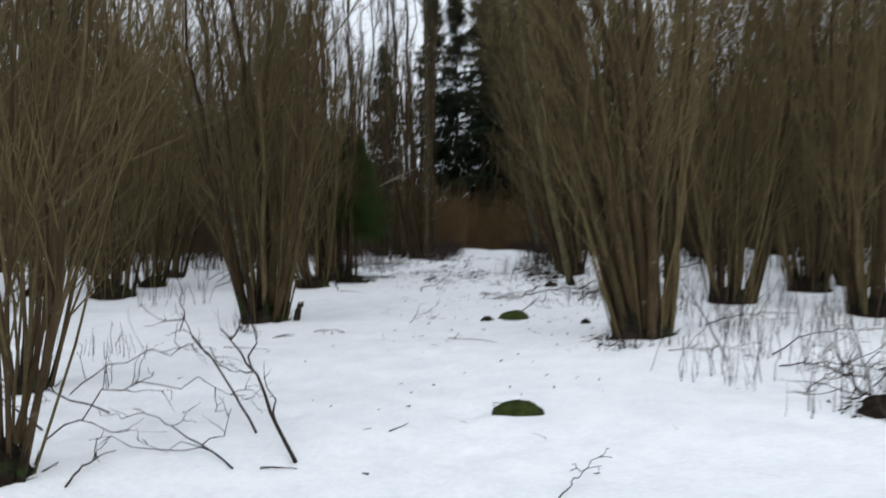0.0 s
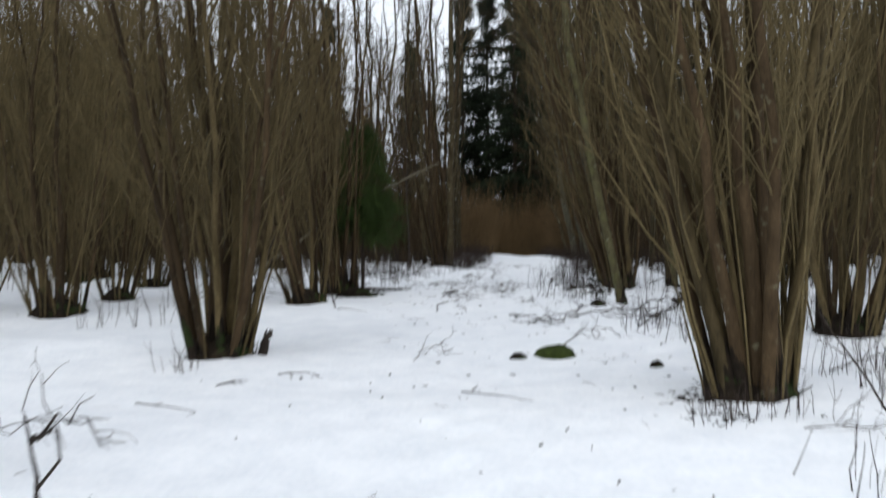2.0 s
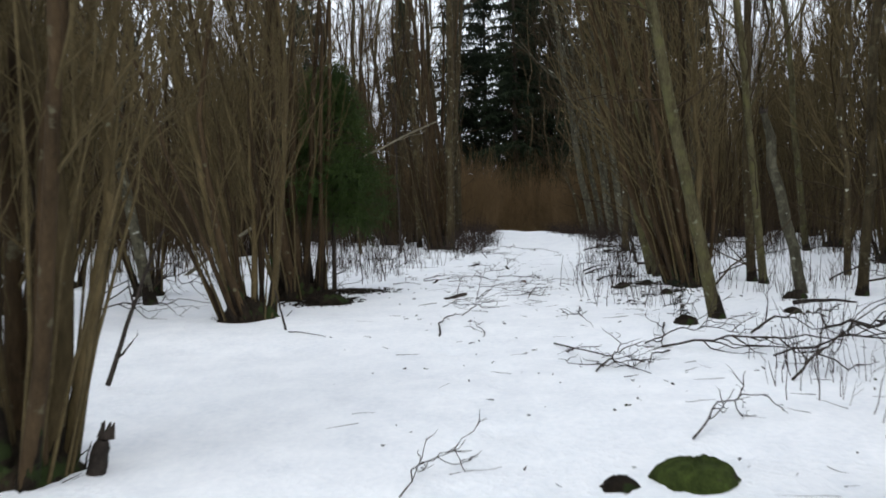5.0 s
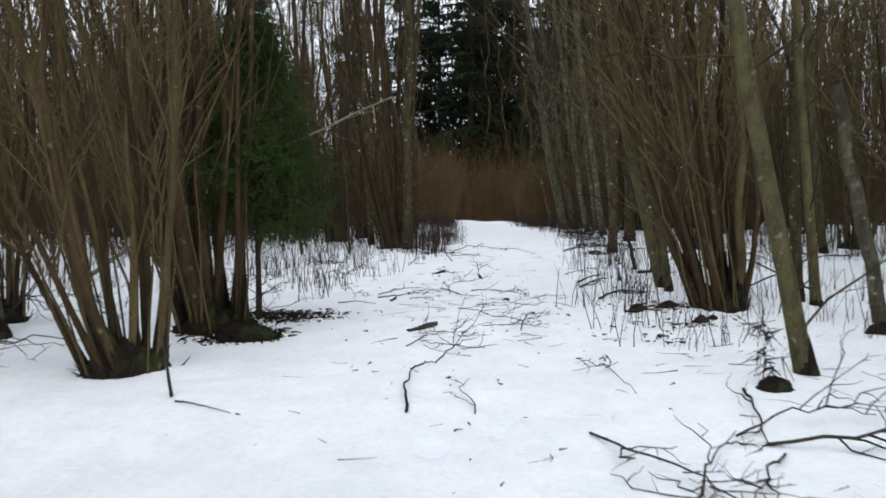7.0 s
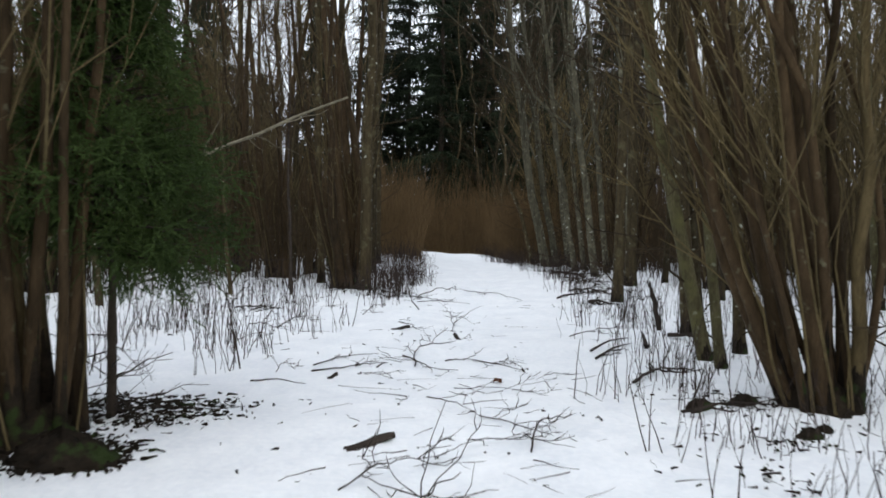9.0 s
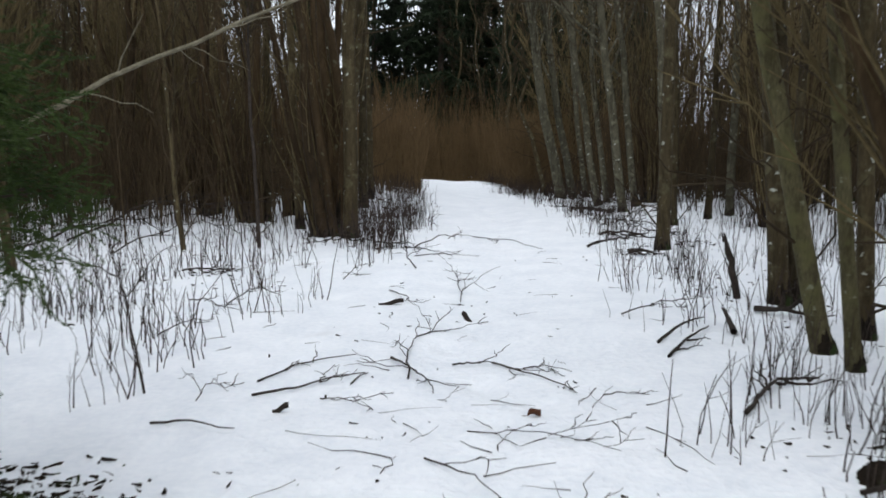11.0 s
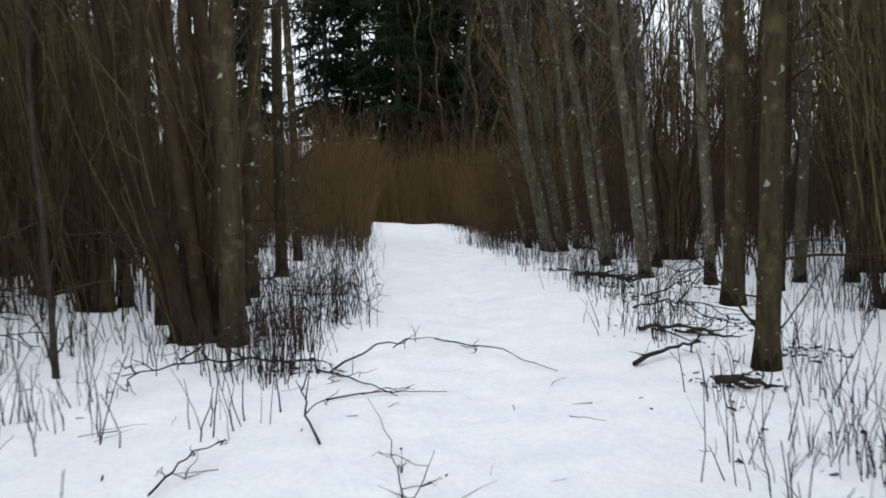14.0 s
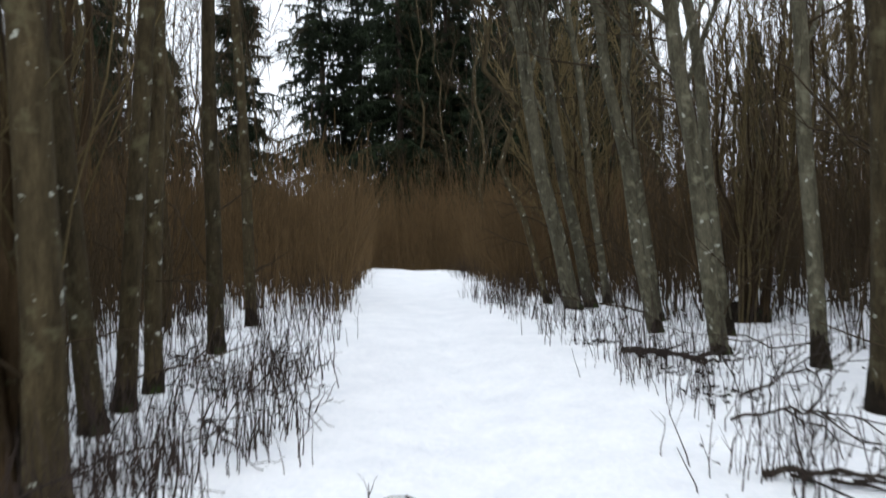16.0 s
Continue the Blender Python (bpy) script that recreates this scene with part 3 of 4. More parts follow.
for k, (x, y) in enumerate([(-6.2, 42), (-7.6, 46), (-6.9, 50), (-8.6, 43), (-5.4, 37.5), (-4.4, 36), (-3.7, 38.4), (-5.1, 39.5), (8.4, 35.2), (9.3, 33.0)]):
    ob = copy_thing(BUSHES[k % 2], pose(x, y, float(height(x, y)), 0, 0, 83 * k))
    size = 0.62 if k in (6, 7) else 0.8
    ob.scale = (size, size, size)


# ---------------------------------------------------------------- spruces
def spruce(x, y, tall, wide, label, bare=0.06, whorls=32, per=7, needle=SPRUCE, droop=-0.34, group="far spruces", fine=False, stem=None, dens=1.0, needle_wide=0.005):
    """A spruce: straight trunk and whorls of drooping boughs hung with needled sprays."""
    top = thing("spruce_tree", x, y, label, "spruce", group)
    radius = stem or tall * 0.011
    z = np.linspace(-0.1, tall, 12)
    p = np.stack([0.02 * np.sin(z * 0.7), 0.02 * np.cos(z * 0.9), z], -1)[None]
    part("trunk", Mesh().tubes(p, (radius * (1.02 - np.linspace(0, 1, 12)))[None], 9), SPRUCE_BARK, top)
    f = np.sort(bare + (0.985 - bare) * RNG.uniform(0, 1, whorls * per) ** 1.15)
    n = len(f)
    a = RNG.uniform(0, 6.28, n)
    length = wide * (1.03 - f) ** (0.9 if fine else 0.8) * RNG.uniform(0.55, 1.15, n) * np.where(f < bare + 0.1, 0.8, 1.0)
    start = np.stack([np.zeros(n), np.zeros(n), f * tall], -1)
    way = np.stack([np.cos(a), np.sin(a), 0.1 + 0.5 * (f - 0.4)], -1)
    bend = np.zeros((n, 3))
    bend[:, 2] = droop * (1.1 - f)
    b = lines(start, way, length, 6, bend, 0.012)
    boughs = Mesh().tubes(b[:, ::2], taper(n, 3, 0.012 + radius * 0.12, 0.005), 3)
    part("bough_frame", boughs, SPRUCE_BARK, top, "thin drooping boughs", kind="stuff")
    crown = Mesh()
    if not fine:
        per_bough = 6
        at, w = along(b, np.tile(np.linspace(0.12, 0.98, per_bough), (n, 1)) + RNG.uniform(-0.05, 0.02, (n, per_bough)))
        flatside = unit(np.cross(w, np.array([0.0, 0.0, 1.0]))) * np.where(np.arange(per_bough) % 2, 1, -1)[None, :, None]
        d = w * 0.75 + flatside * RNG.uniform(0.3, 1.0, (n, per_bough, 1))
        reach = (length[:, None] * np.linspace(0.5, 0.22, per_bough)[None] * RNG.uniform(0.7, 1.3, (n, per_bough))).ravel()
        sag = np.zeros((n * per_bough, 3))
        sag[:, 2] = -0.18
        sprays = lines(at.reshape(-1, 3), d.reshape(-1, 3), reach, 3, sag, 0.02)
        crown.tubes(b[:, 1:], taper(n, 5, 0.055, 0.025), 3)
        crown.tubes(sprays, taper(len(sprays), 3, 0.06, 0.018), 3)
        hang = shoots(sprays, 5, 0.0, 1.0, 0.2, 0.8, 75, -0.6, 2, 0.0)
        crown.tubes(hang, taper(len(hang), 2, 0.045, 0.01), 3)
    else:
        sprays = shoots(b, int(11 * dens), 0.12, 1.0, wide * 0.14, wide * 0.3, 48, -0.3, 3, 0.02)
        crown.tubes(sprays, taper(len(sprays), 3, 0.005, 0.002), 3)
        side = shoots(sprays, 5, 0.1, 1.0, 0.07, 0.2, 46, -0.05, 3, 0.02)
        crown.tubes(side, taper(len(side), 3, 0.003, 0.0015), 3)
        both = np.concatenate([sprays, side])
        s = RNG.uniform(0, 1, (len(both), 14))
        at, w = along(both, s)
        out = unit(unit(np.cross(w, RNG.normal(0, 1, w.shape))) + 0.7 * w)
        across = unit(np.cross(out, RNG.normal(0, 1, w.shape))) * needle_wide
        tip = at + out * RNG.uniform(0.012, 0.021, (*s.shape, 1))
        v = np.stack([at - across, at + across, tip], 2).reshape(-1, 3)
        crown.add(v, tris=np.arange(len(v)).reshape(-1, 3))
        if tall > 2:
            low = np.repeat(p[:, :4], 22, 0)
            twig = shoots(low, 1, 0.06, 0.85, 0.25, 0.8, 80, -0.12, 5, 0.03)
            fork = shoots(twig, 3, 0.3, 1.0, 0.1, 0.3, 45, -0.05, 3, 0.03)
            bare_low = Mesh().tubes(twig, taper(len(twig), 5, 0.005, 0.0018), 4)
            bare_low.tubes(fork, taper(len(fork), 3, 0.0022, 0.001), 3)
            part("deadwood", bare_low, DEAD, top, "dead bare lower twigs", kind="stuff")
    part("foliage", crown, needle, top, "dense hanging green needles", kind="stuff")
    return top


DARK = "tall dark green spruce with drooping boughs"
firs = [spruce(-0.6, 74, 22, 3.4, DARK), spruce(3.3, 71, 23, 3.6, DARK), spruce(-4.0, 66, 15.2, 2.6, DARK, 0.04, 28, 6)]
for k, (sx, sy, ss) in enumerate([(1.4, 78, 1.05), (4.7, 76, 0.95), (12.6, 73, 0.95), (6.2, 76, 1.0), (8.8, 72, 0.95), (11.6, 79, 1.05), (5.0, 83, 1.1), (15.5, 75, 0.9),
                                  (-19, 84, 0.9), (-13.5, 80, 0.85), (-16.5, 83, 0.8), (-7.6, 70, 0.72), (-9.8, 66, 0.8), (20, 88, 1.0), (26, 80, 0.9), (-30, 88, 0.9), (13.5, 69, 0.85), (7.2, 68, 0.8), (9.8, 67, 0.85), (10.2, 75, 1.0), (7.6, 81, 1.1)]):
    ob = copy_thing(firs[k % 3 if ss < 1 else k % 2], pose(sx, sy, float(height(sx, sy)), 0, 0, 71 * k))
    ob.scale = (ss, ss, ss)

spruce(-2.02, 20.72, 3.05, 1.45, "young green spruce with a thin dark stem, in snow", 0.34, 22, 7, YOUNG, -0.12, "young spruces", True, 0.036, 1.0)
spruce(2.03, 17.28, 0.42, 0.22, "tiny dark spruce seedling poking out of snow", 0.2, 4, 4, SPRUCE, 0.1, "young spruces", True, 0.005, 0.1, 0.0014)


# ---------------------------------------------------------------- the brown thicket at the end of the way
def thicket(regions, label, mat=None):
    top = new("thicket")
    tagged(top, label, "thicket", kind="stuff")
    m = Mesh()
    for x0, x1, y0, y1, count, low, high in regions:
        x, y = RNG.uniform(x0, x1, count), RNG.uniform(y0, y1, count)
        left = np.interp(y, [30, 33, 37, 42, 46, 61], [0.0, 0.2, 0.74, 0.9, 1.05, 1.5])
        right = np.interp(y, [30, 36, 40, 44, 58], [2.8, 3.1, 3.4, 3.7, 4.7])
        keep = (x < left) | (x > right) | (y + 1.2 * (np.clip(x, 0.0, 5.0) - 1.6) > 61.8)
        x, y = x[keep], y[keep]
        n = len(x)
        start = np.stack([x, y, height(x, y) - 0.05], -1)
        way = np.stack([RNG.normal(0, 0.11, n), RNG.normal(0, 0.11, n), np.ones(n)], -1)
        p = lines(start, way, low + (high - low) * RNG.beta(1.6, 2.2, n) * RNG.uniform(0.8, 1.6, n), 3, RNG.normal(0, 0.06, (n, 3)) * (1, 1, 0), 0.01)
        m.tubes(p, taper(n, 3, 0.0095, 0.004), 3)
        q = shoots(p, 3, 0.15, 0.95, 0.4, 1.1, 24, 0.08, 2, 0.0)
        m.tubes(q, taper(len(q), 2, 0.0085, 0.0035), 3)
    part("brush", m, mat or BROWN_TWIG, top, kind="stuff")
    return top


thicket([(-4.5, 1.5, 38, 60, 2300, 1.0, 2.8), (3.4, 9, 42, 59, 2100, 0.9, 2.6), (-14, -4, 36, 60, 2600, 1.2, 3.0), (9, 22, 40, 60, 2600, 1.2, 3.0),
         (-9, 14, 58, 69, 6200, 1.8, 4.2), (-12, 16, 60, 69, 420, 3.6, 6.2), (-40, -12, 44, 60, 2000, 1.5, 3.2), (20, 46, 44, 60, 2000, 1.5, 3.2)],
        "dense brown bare thicket of thin upright shoots")
thicket([(4.9, 14, 36, 42, 650, 0.8, 2.4), (5.4, 15, 29, 44, 260, 2.2, 4.6), (-13, -2.4, 29, 42, 330, 2.2, 4.2), (-11, -1.2, 31.5, 38, 1000, 0.8, 2.6), (-12, -5, 22, 31, 200, 0.7, 2.0), (6.5, 14, 18, 34, 420, 0.7, 2.2)],
        "thin brown saplings and shoots under the trees", UNDER_TWIG)


# ---------------------------------------------------------------- the far wood that closes the view
def far_wood(regions, label):
    top = new("far_wood")
    tagged(top, label, "far wood", kind="stuff")
    m = Mesh()
    for x0, x1, y0, y1, count, low, high in regions:
        x, y = RNG.uniform(x0, x1, count), RNG.uniform(y0, y1, count)
        start = np.stack([x, y, height(x, y) - 0.2], -1)
        way = np.stack([RNG.normal(0, 0.05, count), RNG.normal(0, 0.05, count), np.ones(count)], -1)
        p = lines(start, way, RNG.uniform(low, high, count), 5, RNG.normal(0, 0.03, (count, 3)), 0.006)
        m.tubes(p, taper(count, 5, 0.085, 0.02, 0.4, 1.4), 4)
        q = shoots(p, 9, 0.12, 0.97, 1.0, 3.2, 34, 0.15, 3, 0.02)
        m.tubes(q, taper(len(q), 3, 0.024, 0.008), 3)
        t = shoots(q, 3, 0.2, 1.0, 0.4, 1.3, 36, 0.05, 2, 0.0)
        m.tubes(t, taper(len(t), 2, 0.014, 0.006), 3)
    part("brush", m, ALDER_TWIG, top, kind="stuff")
    return top


far_wood([(-24, -5.6, 40, 58, 170, 5, 9), (-64, -17, 62, 110, 280, 9, 17), (13, 66, 62, 110, 330, 9, 17), (-16, 14, 92, 120, 40, 7, 12), (-34, -13, 30, 60, 90, 7, 13), (11, 36, 30, 60, 150, 8, 14)],
         "grey-brown bare wood far beyond the clearing")


# ---------------------------------------------------------------- dry stalks in the snow
def stalks(patches, label):
    top = new("dry_stalks")
    tagged(top, label, "dry stalks", kind="stuff")
    m = Mesh()
    for x0, x1, y0, y1, count, low, high in patches:
        k = max(3, count // 9)
        hub = np.stack([RNG.uniform(x0, x1, k), RNG.uniform(y0, y1, k)], -1)
        at = hub[RNG.integers(0, k, count)] + RNG.normal(0, 0.14, (count, 2))
        x, y = at[:, 0], at[:, 1]
        start = np.stack([x, y, height(x, y) - 0.04], -1)
        way = np.stack([RNG.normal(0, 0.13, count), RNG.normal(0, 0.13, count), np.ones(count)], -1)
        p = lines(start, way, RNG.uniform(low, high, count) * RNG.uniform(0.5, 1.0, count), 4, RNG.normal(0, 0.12, (count, 3)), 0.024)
        m.tubes(p, taper(count, 4, 0.0044, 0.0018, 0.5, 1.5), 3)
        q = shoots(p[::3], 2, 0.4, 1.0, 0.06, 0.22, 35, 0.05, 3, 0.02)
        m.tubes(q, taper(len(q), 3, 0.0022, 0.001), 3)
    part("stalk", m, STALK, top, kind="stuff")
    return top


stalks([(1.9, 2.5, 7.6, 8.4, 14, 0.3, 0.75), (1.85, 2.6, 9.2, 10.1, 40, 0.15, 0.4), (1.5, 2.2, 9.35, 9.75, 45, 0.1, 0.3), (2.0, 4.6, 5.6, 10, 120, 0.2, 0.7), (3.2, 6.5, 8, 12, 160, 0.3, 0.8), (2.8, 7.5, 10.5, 15, 260, 0.3, 0.7), (1.9, 3.4, 12.5, 17, 90, 0.3, 0.6), (3, 9, 15, 20, 260, 0.3, 0.7),
        (1.5, 3.0, 18.5, 22, 130, 0.3, 0.7), (1.9, 3.3, 22, 27, 130, 0.3, 0.75), (3, 8, 20, 27, 420, 0.3, 0.7), (2.6, 3.4, 26, 31, 120, 0.25, 0.55),
        (3.3, 8, 26, 34, 1000, 0.3, 0.8), (2.95, 3.6, 30, 42, 560, 0.25, 0.6), (3.5, 9, 33, 44, 1300, 0.3, 0.8), (3.7, 5.6, 42, 57, 700, 0.3, 0.8)],
       "grey-brown dry stalks standing along the way in snow")
stalks([(-6, -2.6, 7.5, 12, 60, 0.2, 0.5), (-8, -3, 14, 19, 90, 0.3, 0.7), (-3.0, -0.6, 23.5, 27.5, 210, 0.3, 0.7), (-7, -2.4, 24, 31, 700, 0.3, 0.8), (-2.4, 0.1, 27.5, 31, 310, 0.3, 0.8),
        (-1.4, 0.5, 30.5, 36, 420, 0.3, 0.75), (-0.35, 0.1, 28.9, 31.0, 150, 0.5, 0.95), (0.0, 0.72, 31, 44, 380, 0.25, 0.6), (-3, 0.5, 36, 44, 800, 0.3, 0.8), (-0.8, 0.95, 43, 58, 700, 0.3, 0.8), (-7, -3, 30, 40, 700, 0.3, 0.8), (-5, -1.2, 21.5, 24.5, 90, 0.3, 0.7)],
       "grey-brown dry stalks in snow under the trees")


# ---------------------------------------------------------------- stones, stumps and litter
def stone(x, y, rx, ry, rz, turn, label, mat=MOSS, seed=1):
    ob = new("mossy_stone", blob(rx, ry, rz, seed, 0.16, 28, 9, 2, 0.04 if mat is MOSS else 0.07).data("mossy_stone", mat))
    ob.matrix_world = pose(x, y, float(height(x, y)), 0, 0, turn)
    return tagged(ob, label, "stone", "stones in the snow")


stone(0.54, 6.64, 0.20, 0.16, 0.085, 0, "low green mossy stone half sunk in snow", seed=3)
stone(0.98, 12.5, 0.215, 0.2, 0.11, 10, "low green mossy stone half sunk in snow", seed=4)
stone(0.60, 12.45, 0.12, 0.09, 0.05, 10, "small dark stone beside a mossy one", LITTER, seed=5)
stone(1.86, 11.75, 0.07, 0.06, 0.055, 0, "small dark stone in snow", LITTER, seed=6)
stone(3.15, 6.35, 0.22, 0.17, 0.12, 0, "dark stone under fallen twigs", LITTER, seed=7)
stone(2.55, 20.3, 0.10, 0.08, 0.06, 0, "small dark stone beside a hazel bush", LITTER, seed=8)
stone(3.95, 19.4, 0.16, 0.13, 0.08, 20, "dark rotten stone-like lump in snow", LITTER, seed=9)

for lx, ly, lr, lt in ((2.10, 21.1, 0.12, 10), (2.45, 21.15, 0.15, 40), (2.72, 20.45, 0.1, 80), (3.52, 18.3, 0.12, 0)):
    stone(lx, ly, lr, lr * 0.7, lr * 0.4, lt, "low dark lump of soil and litter melted out of snow", LITTER, seed=int(lx * 100))
stone(2.05, 17.16, 0.125, 0.1, 0.075, 0, "dark lump of soil under a spruce seedling", LITTER, seed=10)


def bark_slab(x, y, turn, length):
    """A thin curved slab of fallen bark."""
    u, v = np.meshgrid(np.linspace(-1, 1, 9), np.linspace(-1, 1, 5))
    wide = length * 0.11 * (1 - 0.45 * u ** 2) * (1 + 0.16 * np.sin(u * 9 + x) * np.sign(v))
    top = np.stack([u * length / 2, v * wide, 0.035 - 0.02 * v ** 2 + 0.02 * np.sin(u * 2)], -1)
    low = top - (0, 0, 0.014)
    g = np.concatenate([top.reshape(-1, 3), low.reshape(-1, 3)])
    i = (np.arange(4)[:, None] * 9 + np.arange(8)[None]).ravel()
    quads = np.stack([i, i + 1, i + 10, i + 9], -1)
    rim = np.concatenate([np.arange(0, 9), np.arange(17, 45, 9), np.arange(43, 35, -1), np.arange(27, 0, -9)])
    nxt = np.roll(rim, -1)
    side = np.stack([rim + 45, nxt + 45, nxt, rim], -1)
    m = Mesh()
    m.add(g, np.concatenate([quads, quads[:, ::-1] + 45, side]))
    ob = new("bark_slab", m.data("bark_slab", DEAD))
    ob.matrix_world = pose(x, y, float(height(x, y)), 8, 0, turn)
    return tagged(ob, "dark slab of fallen bark lying on snow", "bark slab")


bark_slab(-0.30, 20.10, 35, 0.35)
bark_slab(0.59, 24.6, 105, 0.2)
bark_slab(-0.65, 22.3, 12, 0.09)
bark_slab(-0.02, 25.25, 5, 0.22)


def dead_post(x, y, tall, radius, lx, ly, label):
    """A broken dead stem with a ragged end."""
    top = thing("dead_stump", x, y, label, "dead stump")
    p = lines(np.array([[0, 0, -0.1]]), np.array([[lx, ly, 1.0]]), np.array([tall + 0.1]), 8, None, 0.01)
    r = radius * np.array([1.2, 1.05, 1, 1.02, 0.98, 0.95, 0.9, 0.55])[None]
    part("trunk", Mesh().tubes(p, r, 9), DEAD, top)
    tips = lines(np.repeat(p[:, -1], 5, 0) + RNG.normal(0, radius * 0.3, (5, 3)) * (1, 1, 0.2), np.array([[lx, ly, 1.0]] * 5) + RNG.normal(0, 0.2, (5, 3)), np.full(5, 0.09), 3)
    part("broken_end", Mesh().tubes(tips, taper(5, 3, radius * 0.4, 0.003), 4), DEAD, top, "splintered broken end")
    return top


dead_post(3.06, 25.1, 0.52, 0.032, -0.22, 0.0, "leaning dark broken stump standing in snow")


def snag(x, y, tall, radius, lx, ly, label):
    """A standing broken trunk with bark and lichen."""
    top = dead_post(x, y, tall, radius, lx, ly, label)
    for ob in top.children:
        if ob.name.startswith("trunk"):
            ob.data.materials[0] = PALE
    return top


snag(4.25, 19.95, 2.45, 0.07, -0.22, 0.0, "leaning broken grey trunk with lichen, in snow")
dead_post(-2.13, 12.75, 0.2, 0.05, 0.25, 0.0, "short dark broken stump beside a hazel bush")


def litter_patch(x, y, rx, ry, count, label, size=0.05):
    """Dark bark, cones and leaf scraps strewn on the snow."""
    a, q = RNG.uniform(0, 6.28, count), np.sqrt(RNG.uniform(0, 1, count)) * RNG.uniform(0.5, 1.15, count)
    px, py = x + rx * q * np.cos(a), y + ry * q * np.sin(a)
    start = np.stack([px, py, height(px, py) + 0.008], -1)
    way = np.stack([RNG.normal(0, 1, count), RNG.normal(0, 1, count), RNG.normal(0, 0.08, count)], -1)
    p = lines(start, way, RNG.uniform(0.3, 2.2, count) * size, 3, None, 0.06)
    ob = new("litter", Mesh().tubes(p, taper(count, 3, size * 0.2, size * 0.08, 0.4, 1.8), 4).data("litter", LITTER))
    return tagged(ob, label, "litter", kind="stuff")


litter_patch(-2.08, 19.88, 0.52, 0.4, 420, "dark wet leaves and moss scraps round the foot of a bush", 0.045)
litter_patch(-1.95, 20.95, 0.85, 0.75, 900, "dark needles and bark scraps strewn under a young spruce", 0.035)
litter_patch(0.2, 12, 2.4, 9, 110, "small dark bark scraps strewn on snow", 0.026)
litter_patch(0.4, 22, 2.2, 6, 100, "small dark bark scraps strewn on snow", 0.026)
litter_patch(2.4, 20.6, 1.0, 1.6, 60, "dark leaf scraps melted into snow beside a bush", 0.035)
litter_patch(3.3, 27.0, 1.0, 4.5, 120, "dark leaf scraps melted into snow among stalks", 0.028)
litter_patch(4.2, 34.0, 1.0, 4.5, 160, "dark leaf scraps melted into snow among stalks", 0.028)
litter_patch(-2.6, 27.5, 1.9, 3.5, 150, "dark leaf scraps melted into snow among stalks", 0.028)
litter_patch(-0.8, 34.0, 1.1, 4.5, 160, "dark leaf scraps melted into snow among stalks", 0.028)
litter_patch(4.0, 14.5, 2.2, 3.5, 110, "dark leaf scraps melted into snow under bushes", 0.03)
def fallen_twigs(patches, label):
    """Thin short twigs strewn flat on the snow."""
    m = Mesh()
    for x0, x1, y0, y1, count, low, high in patches:
        px, py = RNG.uniform(x0, x1, count), RNG.uniform(y0, y1, count)
        a = RNG.uniform(0, 6.28, count)
        way = np.stack([np.cos(a), np.sin(a), np.zeros(count)], -1)
        p = lines(np.stack([px, py, np.zeros(count)], -1), way, RNG.uniform(low, high, count), 5, RNG.normal(0, 0.15, (count, 3)) * (1, 1, 0), 0.04)
        p[..., 2] = height(p[..., 0], p[..., 1]) + 0.004
        m.tubes(p, taper(count, 5, 0.0026, 0.001, 0.5, 1.5), 4)
    ob = new("twig_litter", m.data("twig_litter", DEAD))
    return tagged(ob, label, "litter", kind="stuff")


for cx, cy, cr, cc in ((1.85, 9.55, 0.25, 70), (1.9, 10.2, 0.25, 110), (1.95, 19.4, 0.2, 60), (2.4, 21.2, 0.32, 120), (2.35, 20.1, 0.22, 70), (3.55, 31.9, 0.25, 110), (3.6, 32.9, 0.22, 90), (4.1, 30.2, 0.3, 110),
                       (3.05, 28.1, 0.25, 90), (3.35, 34.6, 0.25, 90), (3.9, 28.9, 0.28, 90), (-1.9, 27.4, 0.25, 80), (0.0, 29.2, 0.25, 80), (-0.2, 33.2, 0.3, 110), (3.15, 6.4, 0.3, 80)):
    litter_patch(cx, cy, cr * 1.3, cr * 1.5, cc // 2, "clot of dark wet leaves and twigs melted into snow", 0.034)
fallen_twigs([(-2.6, 2.6, 4.5, 12, 26, 0.06, 0.25), (-1.6, 2.0, 12, 19, 34, 0.06, 0.25), (-0.6, 1.4, 19, 23.5, 60, 0.1, 0.4), (-1.5, 2.2, 23.5, 29, 40, 0.06, 0.3), (1.5, 3.4, 12, 22, 60, 0.1, 0.3)],
             "thin dark twigs strewn on snow along the way")


def fallen_leaf(x, y, turn, size):
    """A curled dry leaf with a short stalk."""
    top = thing("dry_leaf", x, y, "curled red-brown dry leaf lying on snow", "leaf", turn=turn)
    u, v = np.meshgrid(np.linspace(0, 1, 9), np.linspace(-1, 1, 7))
    wide = size * 0.34 * np.sin(np.pi * u ** 0.8) ** 0.8 * (1 + 0.08 * np.sin(u * 40))
    up = np.stack([(u - 0.5) * size, v * wide, 0.012 + 0.028 * v ** 2 * (0.4 + u) + 0.01 * np.sin(u * 5)], -1).reshape(-1, 3)
    i = (np.arange(6)[:, None] * 9 + np.arange(8)[None]).ravel()
    quads = np.stack([i, i + 1, i + 10, i + 9], -1)
    m = Mesh()
    m.add(np.concatenate([up, up - (0, 0, 0.0015)]), np.concatenate([quads, quads[:, ::-1] + 63]))
    part("blade", m, LEAF, top)
    p = lines(np.array([[-size * 0.5, 0, 0.012]]), np.array([[-1.0, 0.2, 0.1]]), np.array([size * 0.4]), 4, None, 0.02)
    part("leaf_stalk", Mesh().tubes(p, taper(1, 4, 0.0016, 0.001, 1, 1), 4), LEAF, top)
    return top


